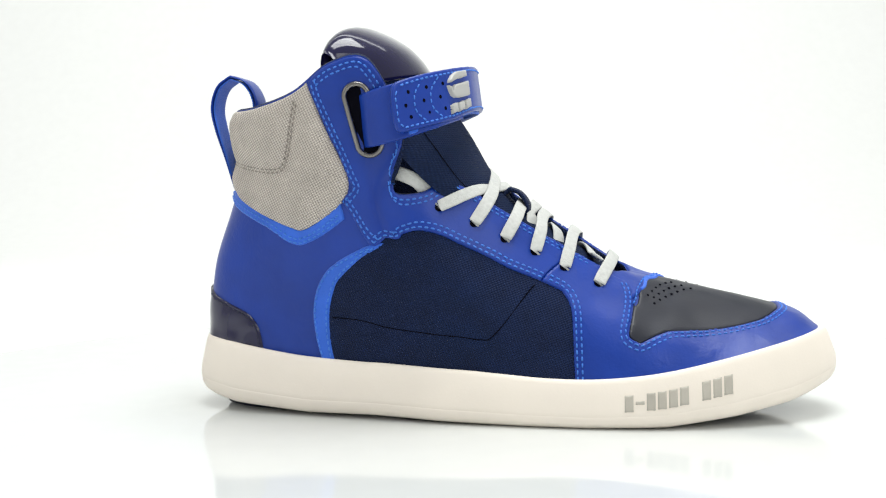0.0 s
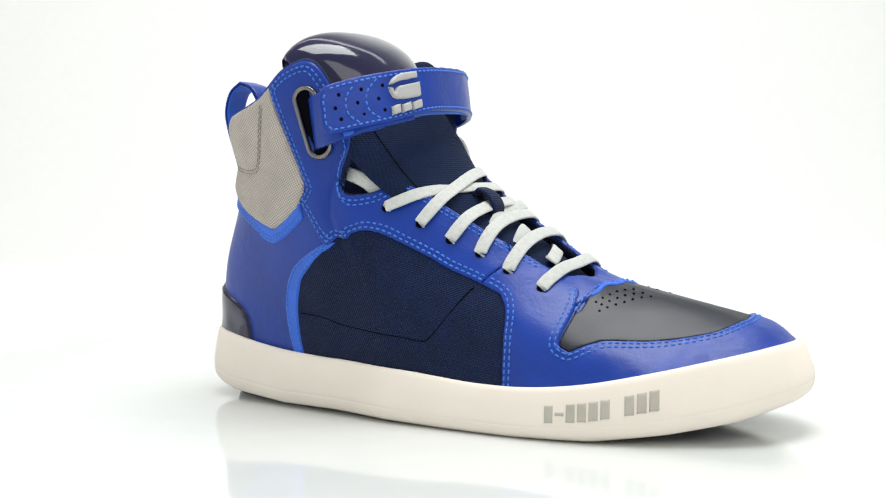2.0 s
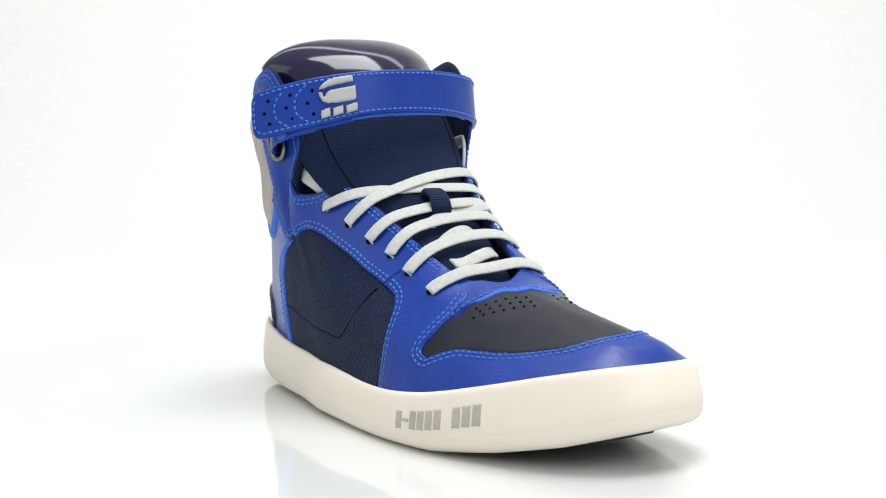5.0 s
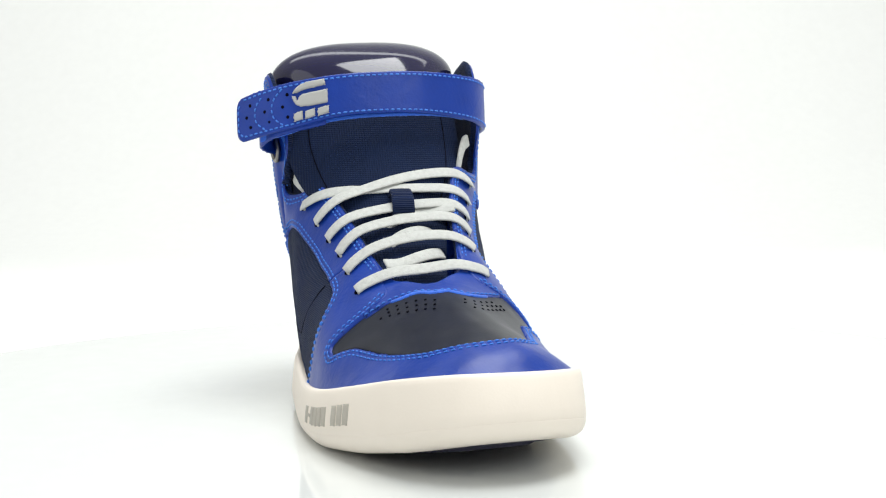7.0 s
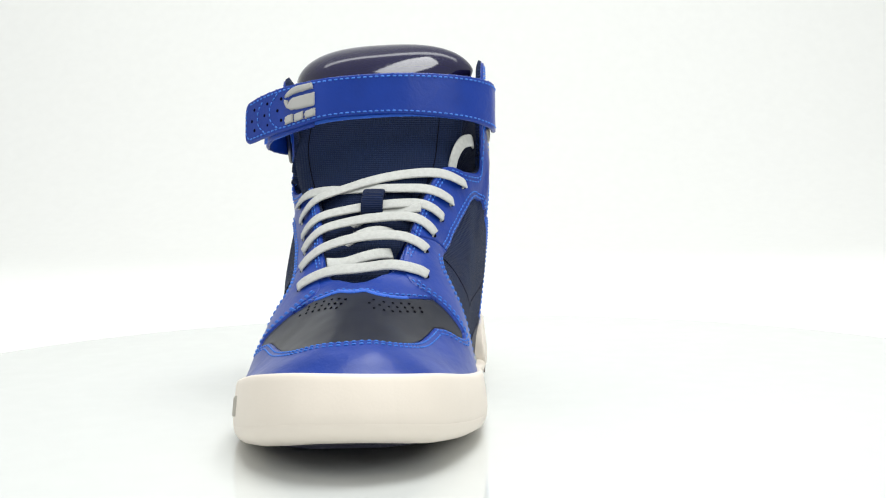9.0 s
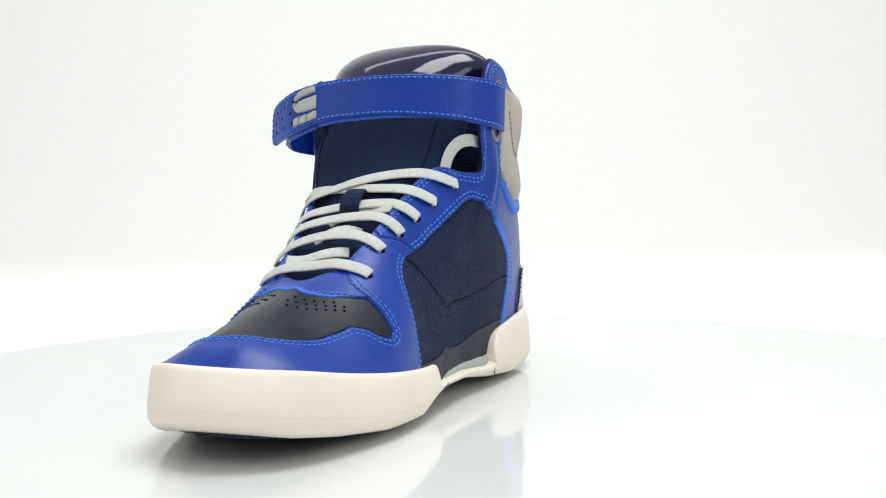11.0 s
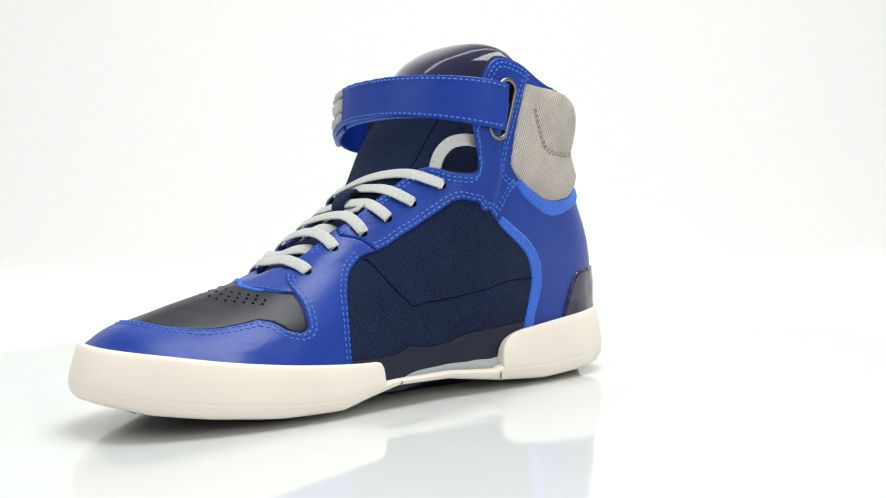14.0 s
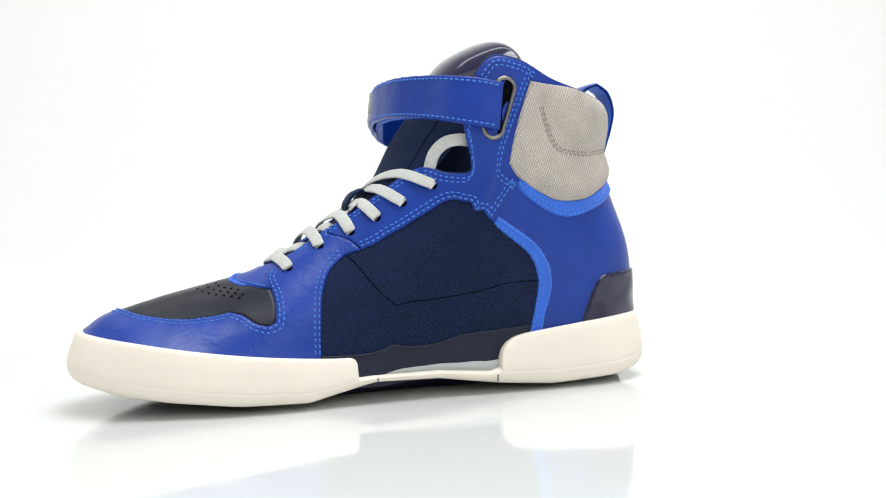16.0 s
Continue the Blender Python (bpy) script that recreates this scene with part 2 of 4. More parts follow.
def panel(name, skin, outline, lift, mat, parent, label="", su=18.0, sv=38.0, mesh=2.4, soft=0.9, puff=None, wave=0.2):
    """A piece of leather or cloth cut to an outline, laid on a skin, standing proud with a rounded edge."""
    scale = np.array((su, sv))
    poly = catmull(np.array(outline) * scale, 1.6, True)
    lo, hi = poly.min(0), poly.max(0)
    gx, gy = np.meshgrid(np.arange(lo[0], hi[0], mesh), np.arange(lo[1], hi[1], mesh), indexing="ij")
    gx = gx + (np.arange(gx.shape[1]) % 2)[None] * mesh / 2
    q = np.stack([gx.ravel(), gy.ravel()], 1)
    t = np.roll(poly, -1, 0) - np.roll(poly, 1, 0)
    t /= np.linalg.norm(t, axis=1, keepdims=True) + 1e-9
    side = np.stack([-t[:, 1], t[:, 0]], 1)
    rim = np.concatenate([poly + s * side * d for d in (0.35, 0.9, 1.6) for s in (-1, 1)])
    q = np.concatenate([rim, q])
    q = q[inside(q, poly)]
    gap = np.array([np.min(np.hypot(*(poly - a).T)) for a in q])
    near = gap < 2.0
    keep = gap > np.where(near, 0.28, 1.9)
    q = q[keep]
    pts = [Vector(a) for a in np.concatenate([poly, q])]
    n = len(poly)
    vs, _, fs, _, _, _ = geometry.delaunay_2d_cdt(pts, [], [list(range(n))], 1, 1e-5)
    uv = np.array([(v.x, v.y) for v in vs]) / scale
    at0 = skin.at(uv[:, 0], uv[:, 1])
    edge = skin.at(poly[:, 0] / su, poly[:, 1] / sv)
    dist = np.array([np.min(np.linalg.norm(edge - a, axis=1)) for a in at0])
    e = np.clip(dist / soft, 0, 1)
    d = -0.3 + (lift + 0.3) * np.sqrt(np.clip(1 - (1 - e) ** 2, 0, 1))
    d += wave * np.array([noise.noise(Vector(a * 0.11)) for a in at0]) * e
    if puff:
        d += puff(uv, dist)
    ob = obj(name, skin.off(uv[:, 0], uv[:, 1], d), fs, mat, parent, label)
    return ob


def beside(skin, uv, step, lift):
    """Places a small step away along the skin, following its curve."""
    q = uv.copy()
    for _ in range(2):
        du = (skin.at(q[:, 0] + 0.01, q[:, 1]) - skin.at(q[:, 0] - 0.01, q[:, 1])) / 0.02
        dv = (skin.at(q[:, 0], q[:, 1] + 0.01) - skin.at(q[:, 0], q[:, 1] - 0.01)) / 0.02
        a, b, c = (du * du).sum(1), (du * dv).sum(1), (dv * dv).sum(1)
        e, f = (du * step).sum(1) / 2, (dv * step).sum(1) / 2
        det = a * c - b * b + 1e-6
        q = q + np.stack([np.clip((c * e - b * f) / det, -0.4, 0.4), np.clip((a * f - b * e) / det, -0.12, 0.12)], 1)
    return skin.at(q[:, 0], q[:, 1]) + skin.normal(q[:, 0], q[:, 1]) * lift


def stitched(name, skin, line, insets, lift, mat, parent, label="", su=18.0, sv=38.0, length=2.2, gap=0.8, thick=0.43):
    """Rows of thread along a line on a skin, each stitch a small tapered rod sunk at its ends."""
    scale = np.array((su, sv))
    uv = catmull(np.array(line) * scale, 0.6) / scale
    base = skin.at(uv[:, 0], uv[:, 1])
    nor = skin.normal(uv[:, 0], uv[:, 1])
    verts, faces = [], []
    for inset in insets:
        tan = np.gradient(base, axis=0)
        tan /= np.linalg.norm(tan, axis=1, keepdims=True) + 1e-9
        step = np.cross(nor, tan) * inset
        cur = base + step + nor * lift
        if isinstance(skin, Skin):
            cur = beside(skin, uv, step, lift)
        s = np.concatenate([[0], np.cumsum(np.linalg.norm(np.diff(cur, axis=0), axis=1))])
        a = 0.4
        while a + length < s[-1]:
            ends = np.array([[np.interp(x, s, cur[:, k]) for k in range(3)] for x in (a, a + length * 0.25, a + length * 0.75, a + length)])
            up = np.array([np.interp(a + length / 2, s, nor[:, k]) for k in range(3)])
            ax = ends[3] - ends[0]
            ax /= np.linalg.norm(ax) + 1e-9
            sd = np.cross(up, ax)
            b = len(verts)
            for j, (h, w) in enumerate(((-0.3, 0.6), (0.18, 1.0), (0.18, 1.0), (-0.3, 0.6))):
                c = ends[j] + up * h
                r = thick * w
                verts += [c + sd * r, c + up * r * 0.9, c - sd * r, c - up * r]
            for j in range(3):
                for k in range(4):
                    faces.append((b + 4 * j + k, b + 4 * j + (k + 1) % 4, b + 4 * j + 4 + (k + 1) % 4, b + 4 * j + 4 + k))
            faces += [(b, b + 3, b + 2, b + 1), (b + 12, b + 13, b + 14, b + 15)]
            a += length + gap
    return obj(name, verts, faces, mat, parent, label)


class Band:
    """A strip between a lower and an upper edge. u runs along it from 0 to its last point, v from 0 below to 1 above."""

    def __init__(self, low, high):
        self.low, self.high = np.array(low, float), np.array(high, float)

    def edge(self, p, u):
        n = len(p)
        i = np.clip(np.floor(u).astype(int), 0, n - 2)
        t = (u - i)[..., None]
        ext = np.concatenate([[2 * p[0] - p[1]], p, [2 * p[-1] - p[-2]]])
        return spline(ext[i], ext[i + 1], ext[i + 2], ext[i + 3], t)

    def at(self, u, v):
        u, v = np.broadcast_arrays(np.asarray(u, float), np.asarray(v, float))
        a, b = self.edge(self.low, u), self.edge(self.high, u)
        return a + (b - a) * v[..., None]

    normal, off = Skin.normal, Skin.off


def slab(name, band, outline, thick, mat, parent, label="", su=20.0, sv=24.0, soft=0.8):
    """A strap cut out of a band with an outline, closed all round, with rounded edges."""
    scale = np.array((su, sv))
    poly = catmull(np.array(outline) * scale, 1.2, True)
    lo, hi = poly.min(0), poly.max(0)
    gx, gy = np.meshgrid(np.arange(lo[0], hi[0], 2.0), np.arange(lo[1], hi[1], 2.0), indexing="ij")
    t = np.roll(poly, -1, 0) - np.roll(poly, 1, 0)
    t /= np.linalg.norm(t, axis=1, keepdims=True) + 1e-9
    side = np.stack([-t[:, 1], t[:, 0]], 1)
    q = np.concatenate([poly + s * side * d for d in (0.4, 0.9) for s in (-1, 1)] + [np.stack([gx.ravel(), gy.ravel()], 1)])
    q = q[inside(q, poly)]
    gap = np.array([np.min(np.hypot(*(poly - a).T)) for a in q])
    q = q[gap > np.where(gap < 1.2, 0.3, 1.1)]
    vs, _, fs, _, _, _ = geometry.delaunay_2d_cdt([Vector(a) for a in np.concatenate([poly, q])], [], [list(range(len(poly)))], 1, 1e-5)
    uv = np.array([(v.x, v.y) for v in vs]) / scale
    at0 = band.at(uv[:, 0], uv[:, 1])
    edge = band.at(poly[:, 0] / su, poly[:, 1] / sv)
    dist = np.array([np.min(np.linalg.norm(edge - a, axis=1)) for a in at0])
    e = np.sqrt(np.clip(1 - (1 - np.clip(dist / soft, 0, 1)) ** 2, 0, 1))
    w = 0.12 * np.array([noise.noise(Vector(a * 0.12)) for a in at0])
    top, low = band.off(uv[:, 0], uv[:, 1], thick * (0.5 + 0.5 * e) + w), band.off(uv[:, 0], uv[:, 1], thick * (0.5 - 0.5 * e) + w)
    n = len(uv)
    rim = {}
    for f in fs:
        for a, b in zip(f, f[1:] + f[:1]):
            rim[(a, b)] = rim.get((a, b), 0) + 1
    walls = [(b, a, a + n, b + n) for a, b in rim if (b, a) not in rim]
    return obj(name, np.concatenate([top, low]), [tuple(f) for f in fs] + [tuple(i + n for i in f[::-1]) for f in fs] + walls, mat, parent, label)


def ribbon(name, path, ups, width, thick, mat, parent, label="", step=1.2, taper=0.0):
    """A flat woven cord with rounded sides, swept along a path."""
    p = catmull(path, step)
    u = np.array(ups, float)
    k = np.linspace(0, len(u) - 1, len(p))
    up = np.stack([np.interp(k, range(len(u)), u[:, j]) for j in range(3)], 1)
    tan = np.gradient(p, axis=0)
    tan /= np.linalg.norm(tan, axis=1, keepdims=True) + 1e-9
    sd = np.cross(tan, up)
    sd /= np.linalg.norm(sd, axis=1, keepdims=True) + 1e-9
    nn = np.cross(sd, tan)
    ring = []
    m = 12
    for j in range(m):
        a = 2 * math.pi * j / m
        cx, cy = math.cos(a), math.sin(a)
        ring.append((math.copysign(abs(cx) ** 0.45, cx) * width / 2, math.copysign(abs(cy) ** 0.6, cy) * thick / 2))
    w = np.ones(len(p))
    if taper:
        s = np.linspace(0, 1, len(p))
        w = 1 - taper * np.clip(1 - np.minimum(s, 1 - s) / 0.12, 0, 1) ** 2
    v = np.stack([p + sd * (a * w)[:, None] + nn * b for a, b in ring], 1)
    f = []
    for i in range(len(p) - 1):
        for j in range(m):
            f.append((i * m + j, i * m + (j + 1) % m, (i + 1) * m + (j + 1) % m, (i + 1) * m + j))
    f += [tuple(range(m))[::-1], tuple((len(p) - 1) * m + j for j in range(m))]
    return solid(obj(name, v.reshape(-1, 3), f, mat, parent, label))


def tube(name, path, r, mat, parent, label="", closed=True):
    p = np.array(path)
    tan = np.roll(p, -1, 0) - np.roll(p, 1, 0)
    tan /= np.linalg.norm(tan, axis=1, keepdims=True) + 1e-9
    mid = p.mean(0)
    out = p - mid
    out -= tan * np.sum(out * tan, 1, keepdims=True)
    out /= np.linalg.norm(out, axis=1, keepdims=True) + 1e-9
    bi = np.cross(tan, out)
    m = 10
    v = np.stack([p + r * (out * math.cos(2 * math.pi * j / m) + bi * math.sin(2 * math.pi * j / m)) for j in range(m)], 1)
    return solid(obj(name, v.reshape(-1, 3), [(i * m + j, i * m + (j + 1) % m, (i + 1) % len(p) * m + (j + 1) % m, (i + 1) % len(p) * m + j) for i in range(len(p)) for j in range(m)], mat, parent, label))


def dots(name, skin, places, r, lift, mat, parent, label=""):
    """Small round sunk-in holes, whose inner shade is painted as dark discs with a rim on a skin."""
    v, f = [], []
    for a, b in places:
        c = skin.off(np.array([a]), np.array([b]), np.array([lift]))[0]
        n = skin.normal(np.array([a]), np.array([b]))[0]
        t = np.cross(n, (0, 0, 1) if abs(n[2]) < 0.9 else (1, 0, 0))
        t /= np.linalg.norm(t)
        s = np.cross(n, t)
        k = len(v)
        v.append(c + n * 0.05)
        for j in range(10):
            an = 2 * math.pi * j / 10
            v.append(c + r * (t * math.cos(an) + s * math.sin(an)))
        for j in range(10):
            v.append(v[k + 1 + j] - n * 0.6)
        for j in range(10):
            j2 = (j + 1) % 10
            f += [(k, k + 1 + j, k + 1 + j2), (k + 1 + j, k + 11 + j, k + 11 + j2, k + 1 + j2)]
    return obj(name, v, f, mat, parent, label, smooth=False)

N = upper_skin.n
H = N // 2


def other(line):
    """The same line on the other side of the shoe."""
    return tuple((N - u, v) for u, v in line)


def along(u0, u1, v, n):
    return tuple((u0 + (u1 - u0) * k / (n - 1), v) for k in range(n))


# ---- sole ----
BOTTOM_X = (-150, -122, -100, -60, -28, 5, 40, 52, 75, 110, 140, 165, 190)
BOTTOM_OUT = (14, 9, 4.5, 1.8, 2.2, 1.3, 0.5, 0.4, 0.3, 1.0, 4.8, 9.6, 17)
BOTTOM_IN = (12, 7, 4.2, 3.0, 5.6, 9.9, 10.8, 8.4, 3.6, 4.6, 8.0, 12.2, 19)
FRONT_CUT, BACK_CUT = 23.3, 29.6


def sole_ring(u, out, lift):
    """A line round the sole, set out from the foot's edge, at a share of the wall's height."""
    p = upper_skin.at(u, 0.0)
    n = upper_skin.normal(u, 0.0) * (1, 1, 0)
    n /= np.linalg.norm(n, axis=-1, keepdims=True)
    high = np.clip((np.broadcast_to(np.asarray(lift, float), len(p))[:, None] - 0.4) / 0.6, 0, 1)
    toe = (3.8 - 3.0 * high) * np.clip(n[:, :1], 0, 1) ** 2 * (p[:, :1] > 100)
    heel = -2.2 * high * np.clip(-n[:, :1], 0, 1) ** 2 * (p[:, :1] < -90)
    q = p + n * (out + toe + heel)
    mid = np.interp(q[:, 0], CENTRE_X, CENTRE_Y)
    side = np.clip((q[:, 1] - mid) / 45, -1, 1) * 0.5 + 0.5
    base = sole_base(q[:, 0], side)
    q[:, 2] = base + (p[:, 2] + 1.8 - base) * lift
    return q


def sole_base(x, share):
    """The height of the cream sole's lower edge; share is 0 on the outer side and 1 on the inner."""
    return np.interp(x, BOTTOM_X, BOTTOM_OUT) * (1 - share) + np.interp(x, BOTTOM_X, BOTTOM_IN) * share


def sole_wall(name, u0, u1, profile, mat, label="", round_ends=False, n=300, arch=1.0):
    whole = u1 - u0 >= N
    u = np.linspace(u0, u1, n, endpoint=not whole)
    m = len(profile)
    cap = np.ones((n, 1))
    if round_ends:
        back, front = np.clip((u - u0) / 0.75, 0, 1), np.clip((u1 - u) / 0.14, 0, 1)
        cap = np.minimum(0.5 + 0.5 * np.sqrt(1 - (1 - back) ** 2), 0.82 + 0.18 * np.sqrt(1 - (1 - front) ** 2))[:, None]
    thin = 1 - (1 - arch) * np.clip((u - FRONT_CUT) / 0.5, 0, 1) * np.clip((BACK_CUT - u) / 0.4, 0, 1)
    rings = np.stack([sole_ring(u, out, np.minimum(lift * thin, cap[:, 0])) for out, lift in profile], 1)
    f = grid_faces(n, m, whole)
    if whole:
        f += [tuple(i * m + m - 1 for i in range(n)), tuple(i * m for i in range(n))]
    else:
        f += [(i * m, (i + 1) * m, (i + 1) * m + m - 1, i * m + m - 1) for i in range(n - 1)]
        f += [tuple(range(m)), tuple((n - 1) * m + j for j in range(m))]
    return solid(obj(name, rings.reshape(-1, 3), f, mat, shoe, label))


WALL = [(-4, 0.2), (-4, 0.93), (0.3, 0.97), (1.6, 1.0), (2.6, 1.0), (3.4, 0.965), (3.9, 0.9), (4.7, 0.66), (5.3, 0.44), (5.5, 0.33), (5.47, 0.27), (5.3, 0.235), (4.4, 0.2)]
sole = sole_wall("sidewall", BACK_CUT - N, FRONT_CUT, WALL, SOLE, "cream rubber cup sole wall with open arch", True, 640)
sole_wall("midsole", 0, N, [(-6, 0.34), (2.6, 0.34), (4.2, 0.32), (5.38, 0.27), (5.44, 0.22), (5.0, 0.13), (3.8, 0.05), (1.6, 0.0), (-1, -0.02), (-7, -0.02)], SOLE, arch=0.75)
sole_wall("shank", FRONT_CUT - 0.1, BACK_CUT + 0.1, [(-8, 0.2), (-8, 0.62), (-2.5, 0.62), (-0.8, 0.58), (0.6, 0.4), (1.2, 0.2)], SHANK, "smooth grey plastic arch shank", n=60)


# two notches in the arch edge, their shade painted as thin grey strips
for u in (23.75, 29.42):
    a, b = sole_ring(np.array([u]), 5.1, 0.04)[0], sole_ring(np.array([u]), 5.3, 0.2)[0]
    ribbon("slit", [a, (a + b) / 2, b], [b - a + (0, 9, 0)] * 2, 0.9, 0.8, GREY_THREAD, shoe, "narrow grey strip painting the shade of an arch edge slit", step=1.0)


def outsole():
    u = np.linspace(0, N, 200, endpoint=False)
    inset = 20 * np.clip((u - 19.5) / 2, 0, 1) * np.clip((33 - u) / 2, 0, 1)
    ring = [sole_ring(u, (o - inset)[:, None], 0.0) for o in (-6, -8, -9.5, -20)]
    for k, r in enumerate(ring):
        share = np.clip((r[:, 1] - np.interp(r[:, 0], CENTRE_X, CENTRE_Y)) / 90 + 0.5, 0, 1)
        flat = np.interp(r[:, 0], (-130, -112, -95), (3, 0.8, 0))
        toe = np.clip(sole_base(r[:, 0], share) - 0.9, 0.2, None)
        ground = flat + (toe - flat) * np.clip((r[:, 0] - 80) / 25, 0, 1)
        r[:, 2] = np.minimum(ground + (0.6 if k == 1 else 0), r[:, 2] - 0.6) if k else r[:, 2] + 1.5
    v = np.stack(ring, 1)
    f = grid_faces(200, 4, True) + [tuple(i * 4 + 3 for i in range(200))]
    out = solid(obj("outsole", v.reshape(-1, 3), f, OUTSOLE, shoe, "ribbed dark navy rubber outsole"))
    verts, faces = [], []
    for x in np.arange(98, 166, 2.6):
        mid, w = np.interp(x, CENTRE_X, CENTRE_Y), np.interp(x, (98, 138, 163, 172), (40, 31, 16, 6))
        b = len(verts)
        for dx, dz in ((-0.8, 1.2), (-0.5, 0), (0.5, 0), (0.8, 1.2)):
            verts += [(x + dx, mid + k * w, max(0.1, sole_base(x, 0.5 + k * w / 90) - 1.8) + dz) for k in (-1, 1)]
        faces += [(b, b + 1, b + 3, b + 2), (b + 2, b + 3, b + 5, b + 4), (b + 4, b + 5, b + 7, b + 6), (b, b + 2, b + 4, b + 6), (b + 1, b + 7, b + 5, b + 3)]
    solid(obj("tread", verts, faces, OUTSOLE, out, "close cross ribs under the toe", smooth=False))


outsole()


class Wall:
    """The outer face of the sole: u round the shoe, v the share of its height."""

    def at(self, u, v):
        u, v = np.broadcast_arrays(np.asarray(u, float), np.asarray(v, float))
        out = np.interp(v.ravel(), (0.2, 0.33, 0.44, 0.66, 0.9, 1.0), (4.6, 5.5, 5.3, 4.7, 3.9, 2.6))
        res = np.stack([sole_ring(np.array([a]), o, b)[0] for a, b, o in zip(u.ravel(), v.ravel(), out)])
        return res.reshape(u.shape + (3,))

    normal, off = Skin.normal, Skin.off


# ---- upper ----
nu, nv = 272, 44
gu, gv = np.meshgrid(np.linspace(0, N, nu, endpoint=False), np.linspace(-0.3, 3, nv), indexing="ij")
obj("quarter", upper_skin.at(gu, gv).reshape(-1, 3), grid_faces(nu, nv, True), BLUE, shoe, "smooth royal blue leather quarter")
lu, lv = np.meshgrid(np.linspace(0, N, nu, endpoint=False), np.linspace(0, 1, 16), indexing="ij")
depth = np.where(lv < 0.2, np.sin(np.clip(lv / 0.2, 0, 1) * math.pi / 2) * 3.2, 3.2)
rise = np.where(lv < 0.2, 0.9 * np.sin(lv / 0.2 * math.pi), 0)
lin = upper_skin.off(lu, 3.0 - np.clip(lv - 0.1, 0, 1) * 1.9, -depth)
lin[..., 2] += rise
solid(obj("lining", lin.reshape(-1, 3), grid_faces(nu, 16, True), NAVY, shoe, "dark navy textile collar lining"))

NAVY_OUT = ((3.6, -0.1), (3.52, 0.21), (3.48, 0.58), (3.54, 0.87), (3.7, 1.08), (4.28, 1.33), (5.04, 1.48), (5.82, 1.6), (7.08, 1.75), (7.94, 2.09), (8.44, 2.23), (8.82, 2.23), (9.16, 2.18), (9.54, 2.06), (9.92, 1.97), (10.26, 1.9), (10.58, 1.81), (10.86, 1.77),
            (11.18, 1.73), (11.62, 1.68), (11.7, 1.38), (11.62, 0.76), (11.54, -0.1), (10, -0.1), (8, -0.1), (6, -0.1))
NAVY_IN = ((22.5, -0.02), (22.44, 0.76), (22.42, 1.27), (22.54, 1.66), (22.84, 1.8), (23.5, 1.81), (23.8, 1.89), (24.14, 1.95), (24.5, 2.05), (24.86, 2.17), (25.24, 2.31), (25.58, 2.34), (26.02, 2.2), (27.28, 1.71), (28.38, 1.58), (29.1, 1.43), (29.86, 1.21),
           (30.32, 1.02), (30.62, 0.75), (30.64, 0.43), (30.52, 0.12), (30.44, -0.02), (28, -0.02), (26, -0.02), (24, -0.02))


def sag(uv, dist):
    return 0.5 * np.clip(dist / 14, 0, 1)


panel("side_panel", upper_skin, NAVY_OUT, 0.35, NAVY, shoe, "dark navy woven cloth side panel", puff=sag)
panel("side_panel", upper_skin, NAVY_IN, 0.35, NAVY, shoe, "dark navy woven cloth side panel", puff=sag)
CREASES = (((3.58, 0.57), (5.36, 0.58), (7.46, 0.57), (8.82, 0.55), (10.0, 0.67), (11.04, 1.59)), ((22.9, 1.74), (24.08, 0.78), (26.24, 0.69), (28.84, 0.66), (30.58, 0.63)))
for line in CREASES:
    uv = catmull(np.array(line) * (18, 38), 2.0) / (18, 38)
    path = upper_skin.off(uv[:, 0], uv[:, 1], np.full(len(uv), 0.8))
    ribbon("seam", path, [upper_skin.normal(uv[len(uv) // 2, 0], uv[len(uv) // 2, 1])] * 2, 0.45, 0.4, HOLE, shoe, "narrow sewn-in dark seam", step=2.0)
STRIP_IN = ((22.52, 0.085), (23.64, 0.088), (24.58, 0.165), (25.8, 0.125), (27.0, 0.095), (28.18, 0.155), (29.43, 0.145), (30.4, 0.125), (30.46, -0.2), (29.64, -0.31), (27.34, -0.36), (23.46, -0.42), (22.6, -0.3))
panel("arch_panel", upper_skin, STRIP_IN, 0.9, DULL_NAVY, shoe, "dark navy leather strip over the arch")
uv = catmull(np.array(STRIP_IN[:8]) * (18, 38), 2.0) / (18, 38)
ribbon("arch_welt", upper_skin.off(uv[:, 0], uv[:, 1] - 0.02, np.full(len(uv), 0.9)), [upper_skin.normal(uv[k, 0], uv[k, 1]) for k in (0, len(uv) // 2, -1)], 1.5, 1.0, DULL_NAVY, shoe, "folded upper edge of the arch strip", step=2.0)

BAND_OUT = ((3.42, -0.08), (3.28, 0.33), (3.24, 0.7), (3.34, 0.99), (3.62, 1.2), (4.3, 1.39), (5, 1.5), (5.8, 1.56), (5.04, 1.45), (4.28, 1.29), (3.74, 1.05), (3.58, 0.85), (3.52, 0.58), (3.56, 0.21), (3.66, -0.08))

BAND_IN = ((29.52, 1.41), (29.94, 1.3), (30.52, 1.08), (30.78, 0.84), (30.84, 0.61), (30.8, 0.42), (30.7, 0.22), (30.62, -0.06), (30.36, -0.06), (30.5, 0.34), (30.56, 0.63), (30.46, 0.88), (30.24, 1.02), (29.86, 1.17), (29.32, 1.35))
for outline in (BAND_OUT, BAND_IN):
    panel("piping", upper_skin, outline, 1.0, BRIGHT, shoe, "bright blue suede edge band")
stitched("stitching", upper_skin, BAND_OUT[:7], (-1.5,), 1.0, THREAD, shoe, "bright blue stitching")
stitched("stitching", upper_skin, BAND_OUT[8:][::-1], (1.5,), 1.0, THREAD, shoe)
